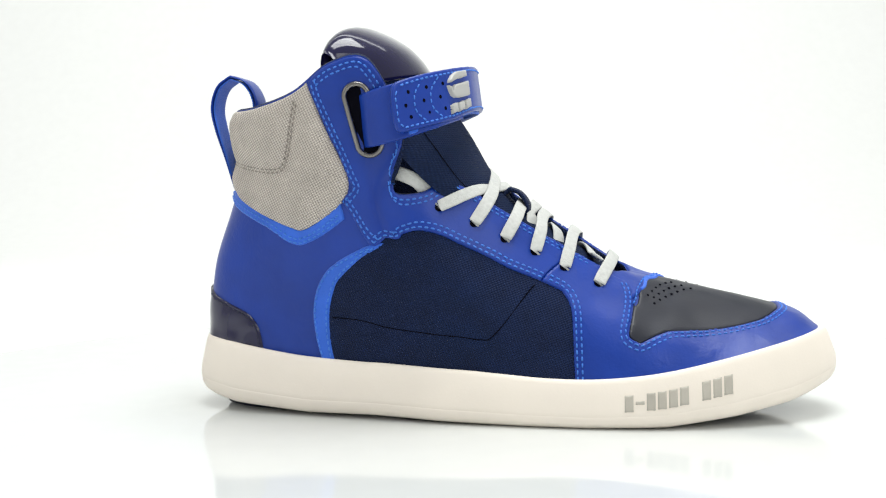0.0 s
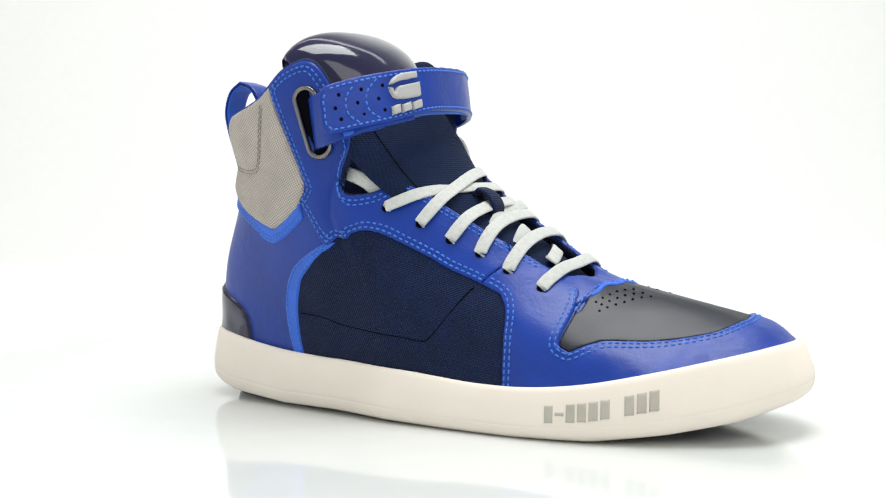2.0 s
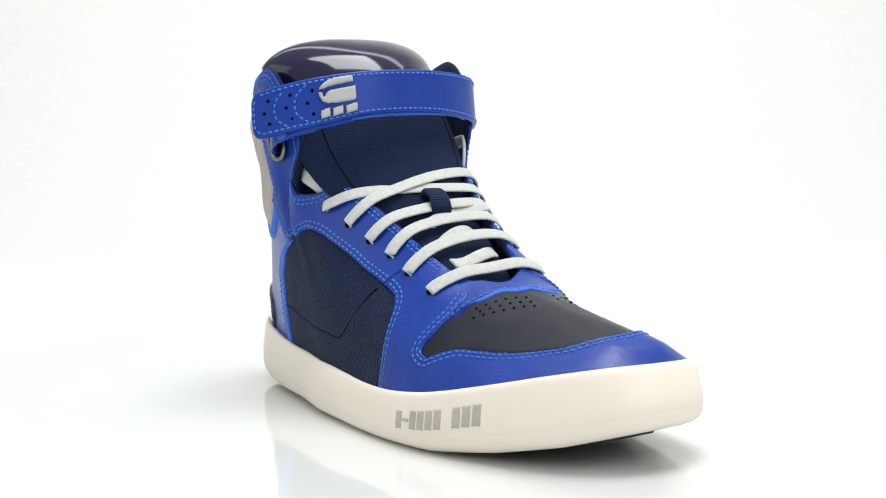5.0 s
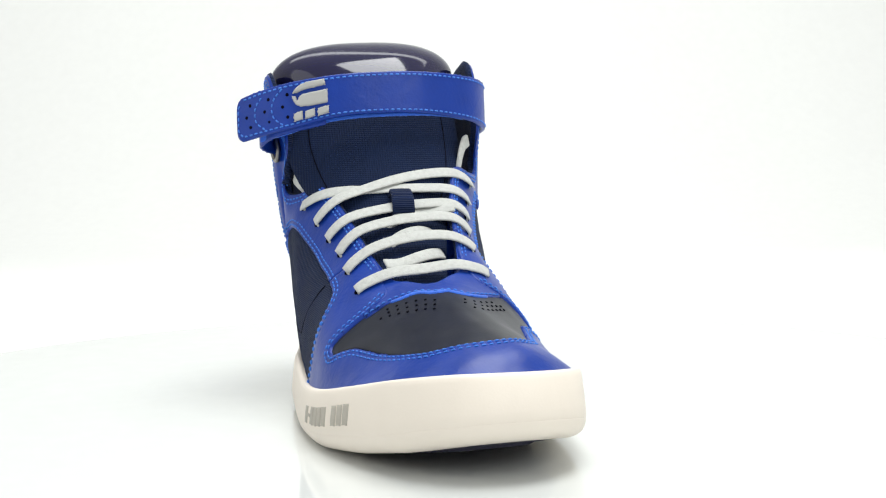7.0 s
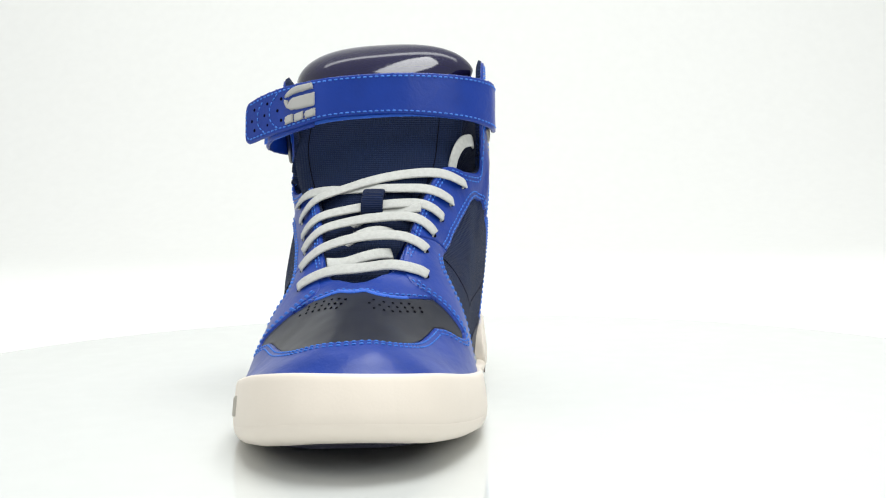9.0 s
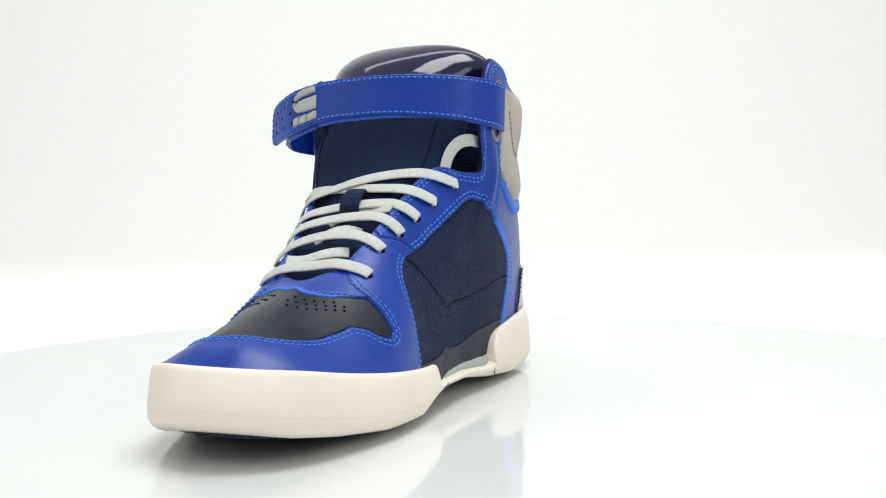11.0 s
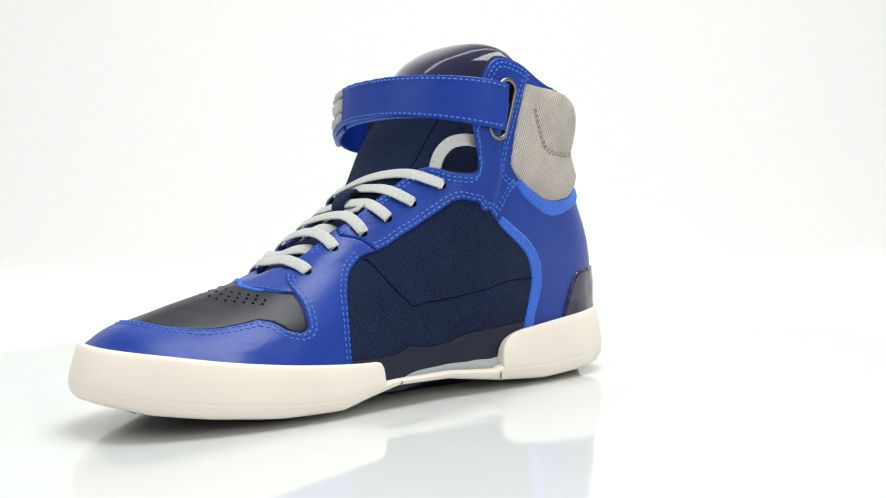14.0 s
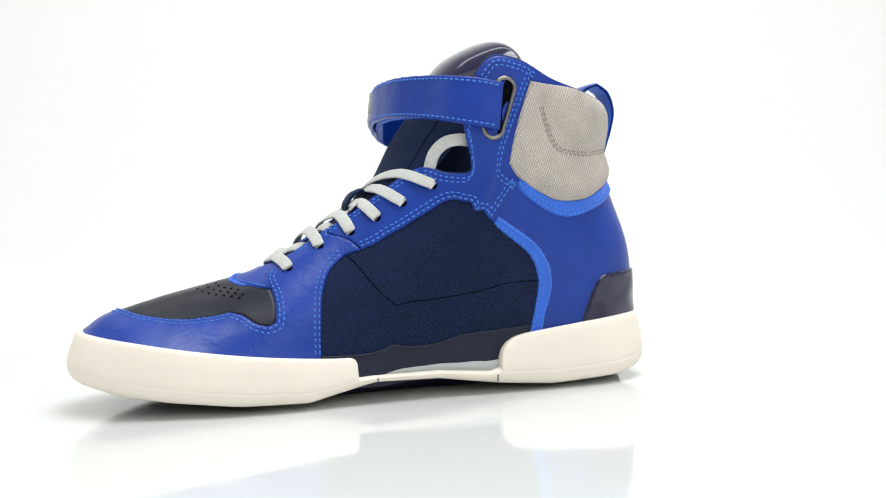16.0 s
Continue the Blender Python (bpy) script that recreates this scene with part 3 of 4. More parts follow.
stitched("stitching", upper_skin, BAND_IN[:8], (-1.5,), 1.0, THREAD, shoe)
stitched("stitching", upper_skin, BAND_IN[8:][::-1], (1.5,), 1.0, THREAD, shoe)

GREY_LOW = ((-3.64, 2.84), (-3.9, 2.32), (-4.08, 1.93), (-3.7, 1.75), (-3, 1.57), (-2.34, 1.58), (-1.62, 1.75), (-0.8, 1.92), (0, 1.94), (0.98, 1.95), (1.3, 1.87), (2.22, 1.68),
            (2.8, 1.56), (3.1, 1.55), (3.78, 1.77), (4.06, 1.95), (4, 2.1), (3.72, 2.41), (3.5, 2.78), (3.4, 2.98))
SEAM = ((-3.56, 2.95), (-3.34, 2.62), (-3.06, 2.3), (-2.78, 2.17), (-2.1, 2.18), (-1.0, 2.31), (0, 2.32), (1.0, 2.31), (1.78, 2.25), (2.5, 2.2), (2.72, 2.3), (2.9, 2.59), (3.12, 2.89), (3.2, 2.97))


def padding(uv, dist):
    """Two rolls of padding, parted by the quilting seam."""
    line = catmull(np.array(SEAM) * (18, 38), 1.5)
    q = uv * (18, 38)
    gap = np.array([np.min(np.hypot(*(line - a).T)) for a in q])
    back = np.clip(1.2 - np.abs(uv[:, 0]) / 4.5, 0, 1)
    return (3.2 * np.sqrt(np.clip(gap / 13, 0, 1)) + 0.3) * np.clip(dist / 6, 0, 1) ** 0.6 * (0.35 + 0.65 * back)


panel("collar_panel", upper_skin, GREY_LOW + along(2.2, -2.6, 2.99, 6), 0.5, GREY, shoe, "padded light grey canvas heel collar", puff=padding, mesh=2.0)
stitched("stitching", upper_skin, SEAM[1:-1], (-0.7, 0.9), 1.5, GREY_THREAD, shoe, "grey quilting stitches", thick=0.3)
TRIM_LOW = ((-3.84, 1.72), (-3.7, 1.62), (-3.08, 1.41), (-2.56, 1.38), (-1.8, 1.53), (-0.94, 1.74), (0, 1.79), (0.7, 1.83), (1.3, 1.74), (2.26, 1.56), (2.84, 1.39), (3.2, 1.42), (3.86, 1.64))
TRIM_UP = ((3.8, 1.8), (3.1, 1.56), (2.8, 1.58), (2.22, 1.7), (1.26, 1.91), (0.8, 1.98), (0, 1.97), (-0.94, 1.94), (-1.62, 1.76), (-2.34, 1.59), (-3, 1.58), (-3.72, 1.77))
panel("collar_trim", upper_skin, TRIM_LOW + TRIM_UP, 1.1, BRIGHT, shoe, "bright blue suede trim under the collar")
stitched("stitching", upper_skin, TRIM_LOW, (1.4, 3.4), 1.1, THREAD, shoe)

HEEL = ((-0.86, 0.66), (-1.9, 0.61), (-2.14, 0.6), (-2.36, 0.46), (-2.58, 0.12), (-2.62, -0.08), (-1.3, -0.08), (0, -0.08), (1.3, -0.08), (2.46, -0.08), (2.42, 0.08), (2.34, 0.3), (2.16, 0.45), (1.74, 0.54), (0.8, 0.68), (0, 0.72))
panel("heel_patch", upper_skin, HEEL, 1.3, PATENT, shoe, "glossy navy patent leather heel patch", wave=0.5)
stitched("stitching", upper_skin, HEEL[1:5], (1.2,), 1.2, DULL_NAVY, shoe, "navy stitching")
stitched("stitching", upper_skin, HEEL[10:15], (1.2,), 1.2, DULL_NAVY, shoe, "navy stitching")

TOE_OUT = ((13.22, 2.6), (13.0, 2.16), (12.74, 1.5), (12.6, 1.03), (12.76, 0.9), (13.1, 1.17), (13.46, 1.33), (14.36, 1.34), (15.22, 1.34), (16.1, 1.36), (17.0, 1.38), (17.9, 1.38), (18.6, 1.38),
           (19.52, 1.4), (20.6, 1.51), (20.88, 1.35), (21.18, 1.03), (21.4, 0.88), (21.54, 0.96), (21.44, 1.51), (21.14, 2.2), (21.06, 2.52))
TOP_BAND = ((12.94, 1.85), (13.44, 2.42), (14.4, 2.7), (15.6, 2.74), (17.0, 2.74), (18.4, 2.72), (19.7, 2.5), (20.6, 2.24), (21.28, 1.8))
panel("toe_box", upper_skin, TOE_OUT[1:-1] + tuple((u, v + 0.06) for u, v in TOP_BAND[::-1]), 0.6, BLACK, shoe, "smooth black leather toe box")
panel("vamp_band", upper_skin, ((12.6, 1.8),) + TOP_BAND[1:-1] + ((21.4, 1.8), (21.5, 2.98)) + along(20.5, 13.5, 2.99, 7) + ((12.5, 2.98),), 1.0, BLUE, shoe, "blue leather band above the toe box")
panel("vamp_edge", upper_skin, TOP_BAND[1:-1] + tuple((u, v + 0.075) for u, v in TOP_BAND[-2:0:-1]), 1.25, BRIGHT, shoe, "bright blue suede edge of the vamp band")
stitched("stitching", upper_skin, TOP_BAND, (2.4,), 1.2, THREAD, shoe)
band = catmull(np.array(TOP_BAND) * (18, 38), 1.0) / (18, 38)
holes = []
for row in range(3):
    u, v = band[:, 0], band[:, 1] - 0.13 - row * 0.1
    place = upper_skin.at(u, v)
    run = np.concatenate([[0], np.cumsum(np.linalg.norm(np.diff(place, axis=0), axis=1))])
    for a in np.arange(14 + 2.2 * (row % 2), run[-1] - 13, 4.4):
        if abs(a - run[-1] / 2) < 5:
            continue
        holes.append((float(np.interp(a, run, u)), float(np.interp(a, run, v))))
dots("perforations", upper_skin, holes, 0.6, 0.85, HOLE, shoe, "three rows of small punched holes, shade painted as dark discs")

GUARD = ((11.2, 1.72), (11.78, 2.53), (11.76, 2.99), (12.1, 2.99), (12.5, 2.95), (12.84, 2.8)) + TOE_OUT + ((21.2, 2.78), (21.5, 2.94), (21.9, 2.99), (22.3, 2.99), (22.42, 2.62), (23.2, 1.77), (22.84, 1.8),
        (22.58, 1.63), (22.48, 1.27), (22.5, 0.76), (22.56, -0.08)) + along(21.8, 12.2, -0.08, 11) + ((11.48, -0.08), (11.56, 0.77), (11.64, 1.38), (11.56, 1.66))
panel("toe_guard", upper_skin, GUARD, 1.4, BLUE, shoe, "royal blue leather toe guard and lace stay", mesh=2.0)
stitched("stitching", upper_skin, TOE_OUT, (-1.7, -3.9), 1.4, THREAD, shoe, "bright blue double stitching")
stitched("stitching", upper_skin, ((11.48, 0.0), (11.56, 0.77), (11.64, 1.38), (11.56, 1.66), (11.22, 1.74)), (-1.7, -3.9), 1.4, THREAD, shoe)
stitched("stitching", upper_skin, ((22.56, 0.1), (22.5, 0.76), (22.48, 1.27), (22.58, 1.63), (22.84, 1.8)), (1.7, 3.9), 1.4, THREAD, shoe)

EYE_LOW_OUT = ((11.2, 1.71), (10.86, 1.75), (10.58, 1.79), (10.26, 1.88), (9.92, 1.95), (9.54, 2.04), (9.16, 2.16), (8.82, 2.21), (8.44, 2.21), (7.94, 2.07), (7.08, 1.73), (5.82, 1.59), (4.92, 1.47))
EYE_BACK_OUT = ((4.92, 1.47), (4.38, 1.54), (3.82, 1.81), (3.92, 1.86), (4.2, 1.95), (4.02, 2.08), (3.74, 2.41), (3.52, 2.76), (3.44, 2.97))
EYE_LOW_IN = ((23.2, 1.77), (23.5, 1.79), (23.8, 1.87), (24.14, 1.93), (24.5, 2.03), (24.86, 2.15), (25.24, 2.29), (25.58, 2.32), (26.02, 2.18), (27.26, 1.69), (28.38, 1.56), (29.14, 1.42))
EYE_BACK_IN = ((29.14, 1.42), (29.6, 1.51), (30.18, 1.71), (29.96, 1.77), (29.42, 1.89), (29.52, 1.99), (29.96, 2.31), (30.32, 2.8), (30.4, 2.97))
panel("lace_stay", upper_skin, EYE_LOW_OUT + EYE_BACK_OUT[1:] + along(3.7, 11.76, 2.99, 26) + ((11.8, 2.53),), 1.3, BLUE, shoe, "royal blue leather lace stay and ankle wing", mesh=2.0)
panel("lace_stay", upper_skin, EYE_LOW_IN + EYE_BACK_IN[1:] + along(30.2, 22.3, 2.99, 26) + ((22.44, 2.59),), 1.3, BLUE, shoe, "royal blue leather lace stay and ankle wing", mesh=2.0)
for line, sgn in ((EYE_LOW_OUT, -1), (EYE_BACK_OUT, -1), (EYE_LOW_IN, 1), (EYE_BACK_IN, 1)):
    stitched("stitching", upper_skin, line, (1.7 * sgn, 3.9 * sgn), 1.3, THREAD, shoe)
stitched("stitching", upper_skin, along(3.5, 9.9, 2.99, 34), (-2.5, -4.7), 1.3, THREAD, shoe)
stitched("stitching", upper_skin, other(along(3.5, 9.9, 2.99, 34)), (2.5, 4.7), 1.3, THREAD, shoe)
stitched("stitching", upper_skin, along(9.9, 12.5, 2.98, 14), (-1.9, -3.8), 1.3, THREAD, shoe)
stitched("stitching", upper_skin, other(along(9.9, 12.5, 2.98, 14)), (1.9, 3.8), 1.3, THREAD, shoe)

# ---- tongue ----
# x, height, half width, how far the edges fall back, how far they drop
TONGUE = ((92, 62, 13, 2, 1), (62, 82, 20, 4, 2), (39, 97.5, 28, 9, 3), (25, 115, 40, 19, 3), (14.5, 134, 45, 25, 3), (2.5, 152, 45, 27, 4), (-7, 167, 44, 28, 6))
CAP = ((-4, 164, 44, 28, 6), (-9, 171.5, 46.5, 26, 8), (-16, 178.5, 48.5, 21, 11), (-26, 184.5, 49.5, 14, 13.5), (-35, 187.5, 49, 8, 15), (-42, 185, 47, 3, 14), (-45, 177, 45, 1, 10), (-45, 165, 43, 1, 6), (-44, 148, 42, 2, 4))


def arched(name, rows, mat, thick, label, n=40, parent=None):
    rows = catmull(np.array(rows, float), 3.0)
    s = np.linspace(-1, 1, n)
    bulge = (1 - np.cos(s * 1.35)) / (1 - math.cos(1.35))
    across = np.sin(s * 1.35) / math.sin(1.35)
    front = []
    for x, z, w, fall, drop in rows:
        y = -1.5 - 3.0 * np.clip((z - 105) / 30, 0, 1) + across * w
        front.append(np.stack([x - fall * bulge, y, z - drop * (bulge ** 1.3 if name == "tongue_cap" else bulge) + (LEAN - 0.08 * np.clip((z - 160) / 15, 0, 1)) * y], 1))
    front = np.array(front)
    du, dv = np.gradient(front, axis=1), np.gradient(front, axis=0)
    nrm = np.cross(du, dv)
    nrm /= np.linalg.norm(nrm, axis=-1, keepdims=True) + 1e-9
    if np.mean(nrm[0, :, 2]) < 0:
        nrm = -nrm
    edge = np.sqrt(np.clip(1 - np.abs(s) ** 8, 0, 1))[None, :, None]
    back = front - nrm * (thick * edge)
    k, v = len(rows), np.concatenate([front, back]).reshape(-1, 3)
    f = grid_faces(k, n, False) + [tuple(i + k * n for i in q[::-1]) for q in grid_faces(k, n, False)]
    for i in range(k - 1):
        f += [(i * n, (i + 1) * n, (i + 1) * n + k * n, i * n + k * n), (i * n + n - 1, i * n + n - 1 + k * n, (i + 1) * n + n - 1 + k * n, (i + 1) * n + n - 1)]
    for i in range(n - 1):
        a = (k - 1) * n
        f += [(i, i + k * n, i + 1 + k * n, i + 1), (a + i, a + i + 1, a + i + 1 + k * n, a + i + k * n)]
    return solid(obj(name, v, f, mat, parent or shoe, label))


tongue = arched("tongue", TONGUE, TONGUE_CLOTH, 7, "padded dark navy woven tongue")
arched("tongue_cap", CAP, PATENT, 6, "glossy navy patent leather tongue top", parent=tongue)
arched("cap_binding", ((-3.5, 161, 43.4, 28, 6), (-5.6, 165.5, 43.6, 28, 6.3)), NAVY, 2, "folded cloth binding", parent=tongue)
for s0 in (-0.62, 0.62):
    back, side = (1 - math.cos(s0 * 1.35)) / (1 - math.cos(1.35)), math.sin(s0 * 1.35) / math.sin(1.35)
    path = [(x + 0.1 - fall * back, side * w - 1.5 - 3.0 * min(1, max(0, (z - 105) / 30)), z - drop * back + LEAN * (side * w - 3)) for x, z, w, fall, drop in TONGUE[2:]]
    ribbon("tongue_seam", path, [(0.8, 0.6 * s0, 0.5)] * 2, 0.5, 0.3, HOLE, tongue, "sewn dark seam", step=3)
ribbon("lace_loop", [(31, 1, 104), (34.5, 1, 107.5), (39.5, 1, 105), (43, 1, 99.5), (42, 1, 94)], [(0.5, 0, 0.86), (0.8, 0, 0.6)], 11, 2.2, NAVY, tongue, "navy cloth lace keeper loop")

# ---- ankle strap ----
STRAP_XY = ((-28, 55.5), (-13, 54), (3, 42), (15, 18), (18.5, -5), (18.5, -26), (12.5, -46.5), (3.5, -61), (-6, -73.5))
STRAP_TOP = (161, 164, 166, 167, 166.5, 165, 162, 158.5, 154)
STRAP_LOW = (137, 139.5, 143, 145.5, 145.5, 143.8, 139, 135.5, 132)
strap_band = Band([(x, y, z) for (x, y), z in zip(STRAP_XY, STRAP_LOW)][::-1], [(x - 2.5, y, z) for (x, y), z in zip(STRAP_XY, STRAP_TOP)][::-1])
STRAP_EDGE = ((0.0, 0.28), (0.04, 0.12), (0.14, 0.03), (0.3, 0.0)) + along(1, 7.84, 0.0, 8) + along(7.84, 1, 1.0, 8) + ((0.3, 1.0), (0.14, 0.97), (0.04, 0.88), (0.0, 0.72))
strap = slab("strap", strap_band, STRAP_EDGE, 2.6, BLUE, shoe, "blue leather ankle strap with stitched rounded end")
R = dict(su=20.0, sv=24.0)
stitched("stitching", strap_band, ((0.28, 0.09),) + along(1, 7.76, 0.085, 10), (0,), 2.6, THREAD, strap, "bright blue stitching", **R)
stitched("stitching", strap_band, ((0.28, 0.91),) + along(1, 7.76, 0.915, 10), (0,), 2.6, THREAD, strap, "bright blue stitching", **R)
stitched("stitching", strap_band, ((0.28, 0.09), (0.1, 0.25), (0.1, 0.5), (0.1, 0.75), (0.28, 0.91)), (0,), 2.6, THREAD, strap, **R)
for k in (0.85, 1.45):
    stitched("stitching", strap_band, ((k + 0.25, 0.1), (k - 0.05, 0.3), (k - 0.12, 0.5), (k - 0.05, 0.7), (k + 0.25, 0.9)), (0,), 2.6, THREAD, strap, **R)
dots("perforations", strap_band, [(a + 0.14 * abs(b), 0.5 + 0.24 * b) for a in (0.42, 1.08, 1.68) for b in (-1, 0, 1)], 0.9, 2.66, HOLE, strap, "punched round holes, shade painted as dark discs")
panel("badge", strap_band, ((1.97, 0.72), (2.02, 0.8), (2.14, 0.88), (2.3, 0.92), (2.72, 0.935), (2.74, 0.78), (2.3, 0.76), (2.12, 0.73)), 4.4, BADGE, strap, "raised grey rubber badge", wave=0, soft=0.5, mesh=1.2, **R)
panel("badge", strap_band, ((1.95, 0.69), (2.06, 0.665), (2.1, 0.56), (2.15, 0.645), (2.3, 0.68), (2.78, 0.7), (2.78, 0.4), (2.74, 0.37), (2.3, 0.385), (2.08, 0.45), (1.98, 0.57)), 4.4, BADGE, strap, "raised grey rubber badge", wave=0, soft=0.5, mesh=1.2, **R)
for a, w in ((1.99, 0.23), (2.26, 0.24), (2.54, 0.26)):
    panel("badge_bar", strap_band, ((a, 0.3), (a + w, 0.32), (a + w, 0.13), (a, 0.11)), 4.2, BADGE, strap, "small grey rubber bar", wave=0, soft=0.45, mesh=1.2, **R)

# the short tab through the outer ring, under the strap
tab_band = Band([(-24, -52, 127), (-17, -58, 127.5), (-5, -61.5, 130), (8, -53, 135), (16, -32, 140)], [(-29, -52, 151), (-21, -58, 153), (-8, -61.5, 156), (6, -53, 159), (14, -32, 162)])
slab("strap_tab", tab_band, along(0, 4, 0.02, 6) + along(4, 0, 0.98, 6), 2.0, BLUE, shoe, "plain blue leather strap tab")
slab("strap_lining", Band([(-2, -63, 132.5), (8, -52, 135.5), (16, -27, 142.3), (17, 5, 144.6), (11.5, 27, 144.6), (1, 40.5, 143.5)], [(-4, -63, 152), (7, -52, 155), (14.5, -27, 160), (15, 5, 162), (9.5, 27, 162), (-1, 40.5, 162)]), along(0, 5, 0, 7) + along(5, 0, 1, 7), 1.2, BRIGHT, strap, "bright blue fabric strap lining")


def nearest_uv(p, u0, u1):
    u, v = np.meshgrid(np.linspace(u0, u1, 160), np.linspace(1.2, 3, 120), indexing="ij")
    d = np.linalg.norm(upper_skin.at(u, v) - p, axis=-1)
    k = np.unravel_index(np.argmin(d), d.shape)
    return u[k], v[k]


def oval_ring(place, u0, u1, tilt, long, wide):
    """A metal slot ring on the ankle wing, with a flat dark face inside that paints the slot's shade."""
    cu, cv = nearest_uv(np.array(place), u0, u1)
    c = upper_skin.off(np.array([cu]), np.array([cv]), np.array([1.6]))[0]
    n = upper_skin.normal(np.array([cu]), np.array([cv]))[0]
    up = np.array([math.sin(tilt), 0, math.cos(tilt)])
    up -= n * np.dot(up, n)
    up /= np.linalg.norm(up)
    fw = np.cross(up, n)
    r, h = wide / 2, long / 2 - wide / 2
    pts = []
    for k in range(36):
        a = 2 * math.pi * k / 36
        s = math.sin(a)
        pts.append(c + fw * r * math.cos(a) + up * (r * s + math.copysign(h, s) if abs(s) > 1e-6 else 0))
    tube("strap_ring", pts, 1.25, METAL, shoe, "oval gunmetal strap ring")
    # the slot is not cut: this near-black face stands in for its shade
    v = [c - n * 0.1] + [p - n * 0.4 for p in pts]
    obj("slot", v, [(0, 1 + k, 1 + (k + 1) % 36) for k in range(36)], HOLE, shoe, "flat dark face painting the shade in the ring's slot", smooth=False)


oval_ring((-25.2, -54, 140), 3, 9, -0.25, 33, 11)
oval_ring((-27, 53, 149), N - 9, N - 3, -0.33, 32, 10.5)

# ---- pull loop ----
LOOP = ((-105, 110), (-109.5, 125), (-114.5, 140), (-116.3, 151), (-113, 161), (-106, 166.2), (-98, 163), (-93, 155), (-92, 143))
LOOP_UP = [(-0.9, 0, -0.3), (-1, 0, 0), (-0.9, 0, 0.5), (0, 0, 1), (0.9, 0, 0.5), (0.9, 0, 0.2)]
loop = ribbon("pull_loop", [(x, -3.5, z) for x, z in LOOP], LOOP_UP, 15, 1.3, BLUE, shoe, "blue leather heel pull loop")
ribbon("loop_lining", [(-105 + (x + 105) * 0.87, -3.5, 145 + (z - 145) * (0.93 if z > 145 else 1)) for x, z in LOOP], LOOP_UP, 14.6, 0.8, BRIGHT, loop, "bright blue suede lining of the loop")

# ---- laces ----
OUT_EYE = ((7.5, -43, 99.6), (22.5, -37.3, 92), (35.3, -33.2, 84), (49.3, -30, 77.6), (62.8, -29, 70.4), (77.8, -25.5, 61.5))
IN_EYE = ((4.5, 40.4, 108.6), (20.3, 37.3, 100.2), (32.6, 33, 92.5), (47, 30, 85.4), (63, 29, 79), (78.8, 31, 67.4))
MIDDLE = ((30, 107.8), (27, 111.8), (40, 99.5), (50, 92.5), (65, 84.5), (83, 70.2))
CROSSING = (1, 0, 2, 3, 4, 5)


su_, sv_ = np.meshgrid(np.linspace(7, N - 7, 300), np.linspace(1.6, 3.0, 60), indexing="ij")
STAY_PLACE, STAY_NORMAL = upper_skin.at(su_, sv_).reshape(-1, 3), upper_skin.normal(su_, sv_).reshape(-1, 3)


def lace_path(a, b, mx, mz, lift, sink=True):
    a, b = np.array(a, float), np.array(b, float)
    pts, ups = [], []
    for k in range(19):
        f = k / 18
        w = (1 - (2 * f - 1) ** 2) ** 0.75
        p = a + (b - a) * f
        p[0] += (mx - (a[0] + b[0]) / 2) * w
        p[2] += (mz - (a[2] + b[2]) / 2) * w + lift * min(1, w * 2)
        up = np.array([0.62, (p[1] + 1) / 42, 0.72])
        pts.append(p)
        ups.append(up / np.linalg.norm(up))
    for turn in range(14):
        for k in range(19):
            near = np.argmin(np.linalg.norm(STAY_PLACE - pts[k], axis=1))
            way = pts[k] - STAY_PLACE[near]
            rise = np.dot(way, STAY_NORMAL[near])
            if np.linalg.norm(way - rise * STAY_NORMAL[near]) < 2.5 and rise < 3.1:
                pts[k] = pts[k] + STAY_NORMAL[near] * (3.1 - rise)
        if turn < 13:
            pts = [pts[0]] + [pts[k] * 0.5 + (pts[k - 1] + pts[k + 1]) * 0.25 + ups[k] * 0.06 for k in range(1, 18)] + [pts[18]]
    for _ in range(2):
        pts = [pts[0]] + [pts[k] * 0.5 + (pts[k - 1] + pts[k + 1]) * 0.25 for k in range(1, 18)] + [pts[18]]
    if sink:
        pts[0], pts[-1] = a + ups[0] * 1.4, b + ups[-1] * 1.4
        pts = [a - ups[0] * 2.5 + (0, 2, 0)] + pts + [b - ups[-1] * 2.5 - (0, 2, 0)]
        ups = [ups[0]] + ups + [ups[-1]]
    return pts, ups


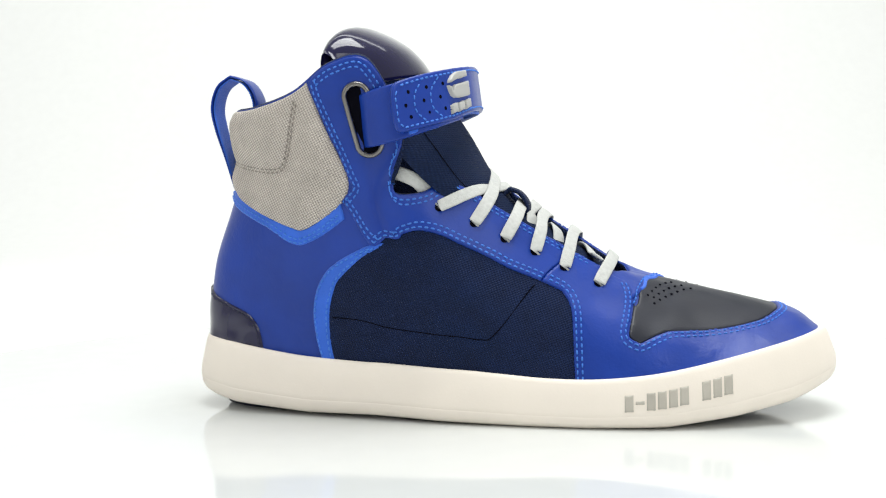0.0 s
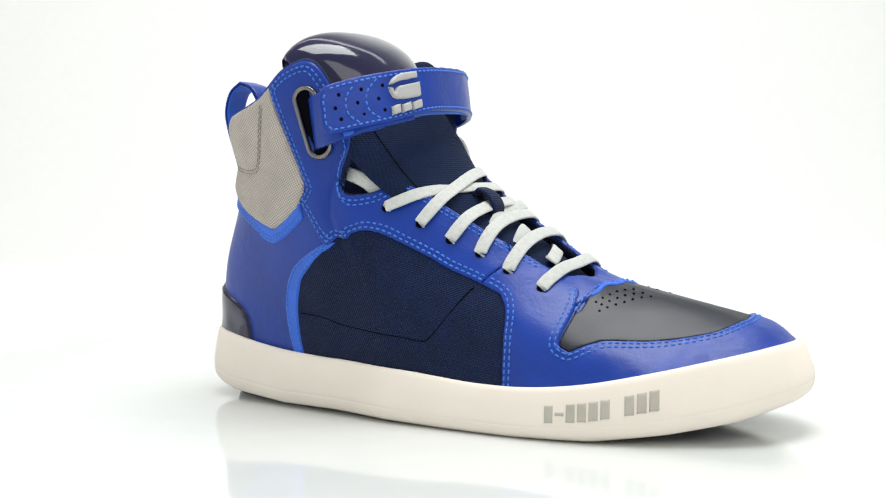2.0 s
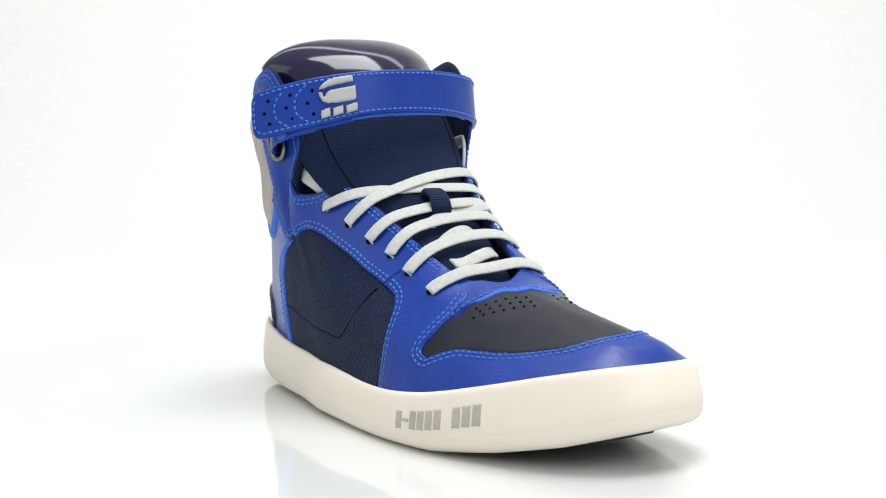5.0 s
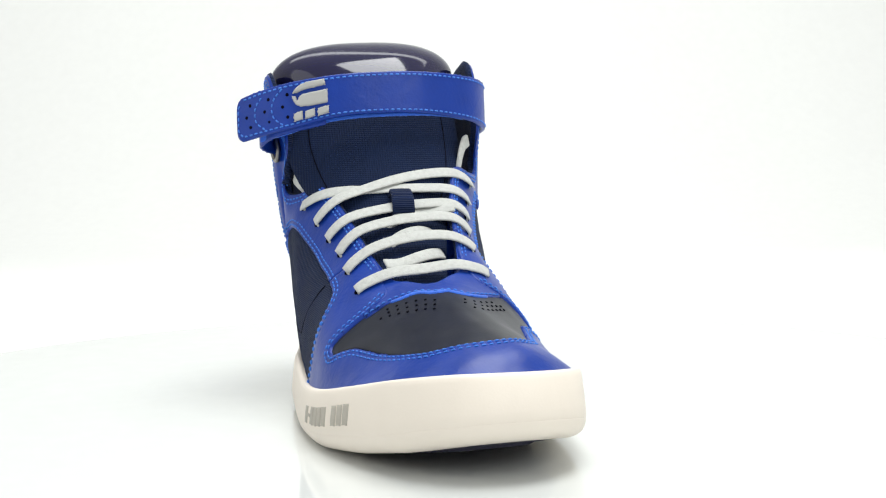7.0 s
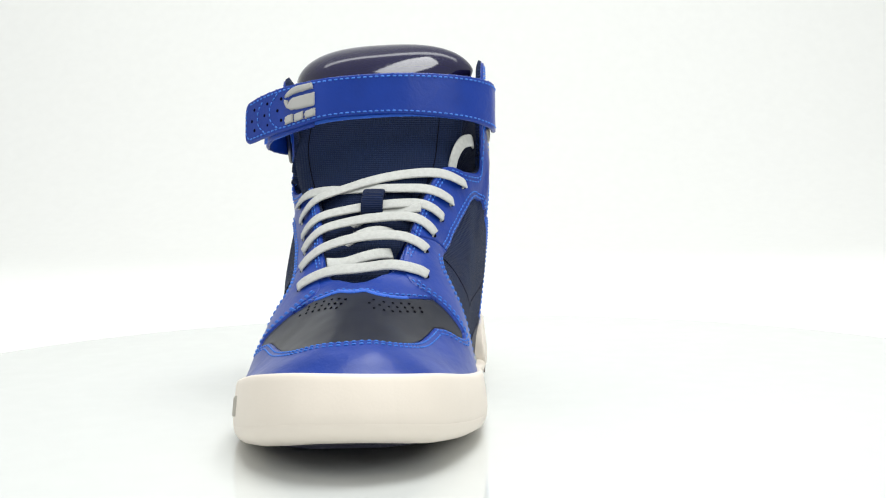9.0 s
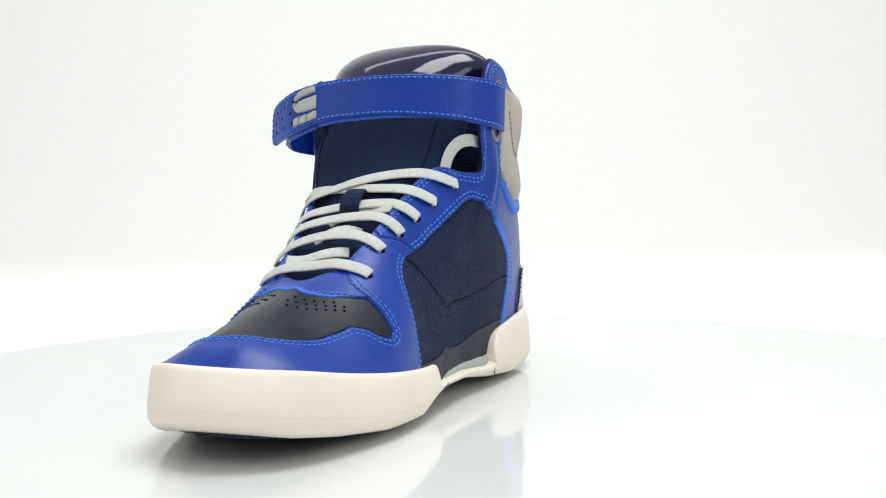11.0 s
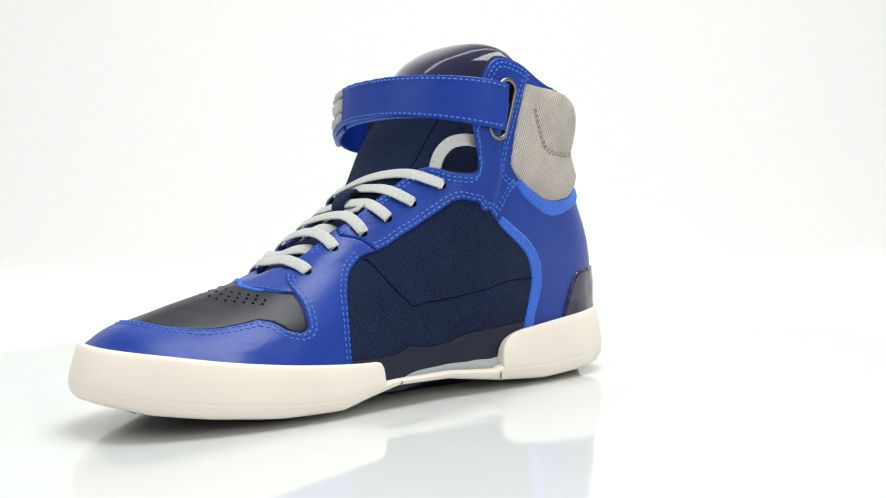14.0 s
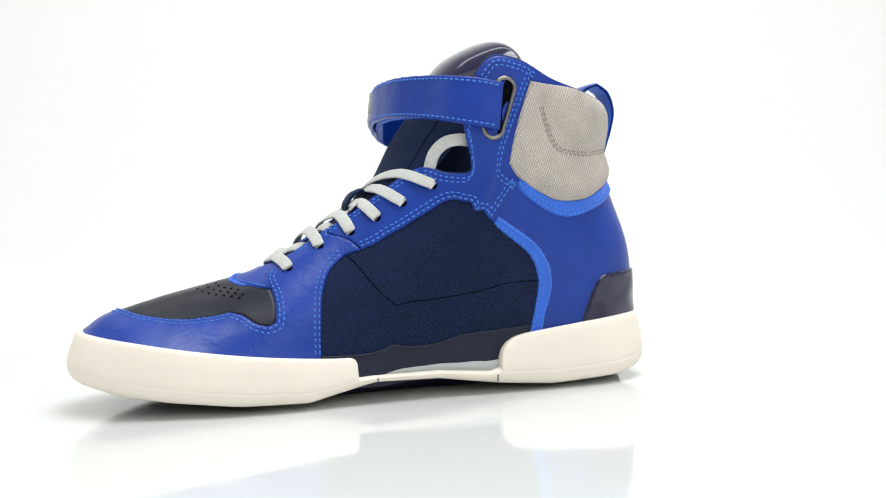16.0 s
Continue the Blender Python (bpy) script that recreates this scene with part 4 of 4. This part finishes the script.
OUT_UV = [nearest_uv(np.array(p), 6, 14) for p in OUT_EYE]
IN_UV = [nearest_uv(np.array(p), 20, 28) for p in IN_EYE]
OUT_EYE = [upper_skin.off(np.array([u]), np.array([v]), np.array([1.3]))[0] for u, v in OUT_UV]
IN_EYE = [upper_skin.off(np.array([u]), np.array([v]), np.array([1.3]))[0] for u, v in IN_UV]
for k in range(6):
    pts, ups = lace_path(OUT_EYE[k], IN_EYE[CROSSING[k]], *MIDDLE[k], 0.6 if k in (0, 2) else 1.8)
    ribbon("lace", pts, ups, 6.2, 1.25, LACE, shoe, "flat light grey cotton lace", taper=0.25)
for k in (2, 3, 4):
    a, b = np.array(OUT_EYE[k + 1]), np.array(IN_EYE[k])
    a, b = a + (b - a) * 0.27, b + (a - b) * 0.27
    mx, mz = (MIDDLE[k][0] + MIDDLE[k + 1][0]) / 2, (MIDDLE[k][1] + MIDDLE[k + 1][1]) / 2
    pts, ups = lace_path(a + (0, 0, 3), b + (0, 0, 3), mx - 1, mz - 0.8, 0, sink=False)
    ribbon("lace", pts, ups, 6.4, 1.4, LACE, shoe, "flat light grey cotton lace")
ribbon("lace", [(2, -38, 104), (0, -41, 108), (-3, -44, 112), (-9, -45.5, 115), (-16, -44, 117)], [(0.1, -1, 0.2)] * 2, 6.5, 1.8, LACE, shoe, "flat light grey cotton lace")
ribbon("lace", [(6, 36, 110), (6, 37, 118), (4, 39, 126), (-1, 42, 131.5), (-8, 45.5, 133), (-16, 46, 132)], [(0.5, 0.8, 0.1), (0.2, 1, 0.2)], 6.5, 1.8, LACE, shoe, "flat light grey cotton lace")


for place in OUT_UV + IN_UV:
    dots("eyelet", upper_skin, [place], 2.0, 1.5, HOLE, shoe, "punched lace hole, its shade painted as a dark disc")

# ---- mark on the sole ----
wall_face = Wall()


def wall_u(x):
    u = np.linspace(9, 16, 400)
    return float(np.interp(x, sole_ring(u, 4.8, 0.5)[:, 0], u))


x0, x1, n = 91.5, 139.5, 9
for k in range(n + 1):
    if k == 6:
        continue
    a, b = x0 + (x1 - x0) * k / (n + 1), x0 + (x1 - x0) * (k + 0.86) / (n + 1)
    if k == 1:
        lo, hi = 0.47, 0.54
    else:
        lo, hi = 0.34, 0.67
    lo, hi = lo + 0.008 * k, hi + 0.008 * k
    ua, ub = wall_u(a), wall_u(b)
    panel("sole_mark", wall_face, ((ua, lo), (ub, lo), (ub, hi), (ua, hi)), 0.5, MARK, sole, "plain grey raised bar", su=24.0, sv=22.0, soft=0.5, wave=0, mesh=3.0)

def motions():
    """The shoe turns evenly with the disc on which it stands, 9.41 degrees a second."""
    stand = pose(-0.0022, -0.0331, 0, 0, 0, -11.27)
    walk(turntable, [(k * 0.5, pose(0, 0, 0, 0, 0, -9.4102 * k * 0.5)) for k in range(33)])
    walk(shoe, [(k * 0.5, pose(0, 0, 0, 0, 0, -9.4102 * k * 0.5) @ stand) for k in range(33)])


motions()
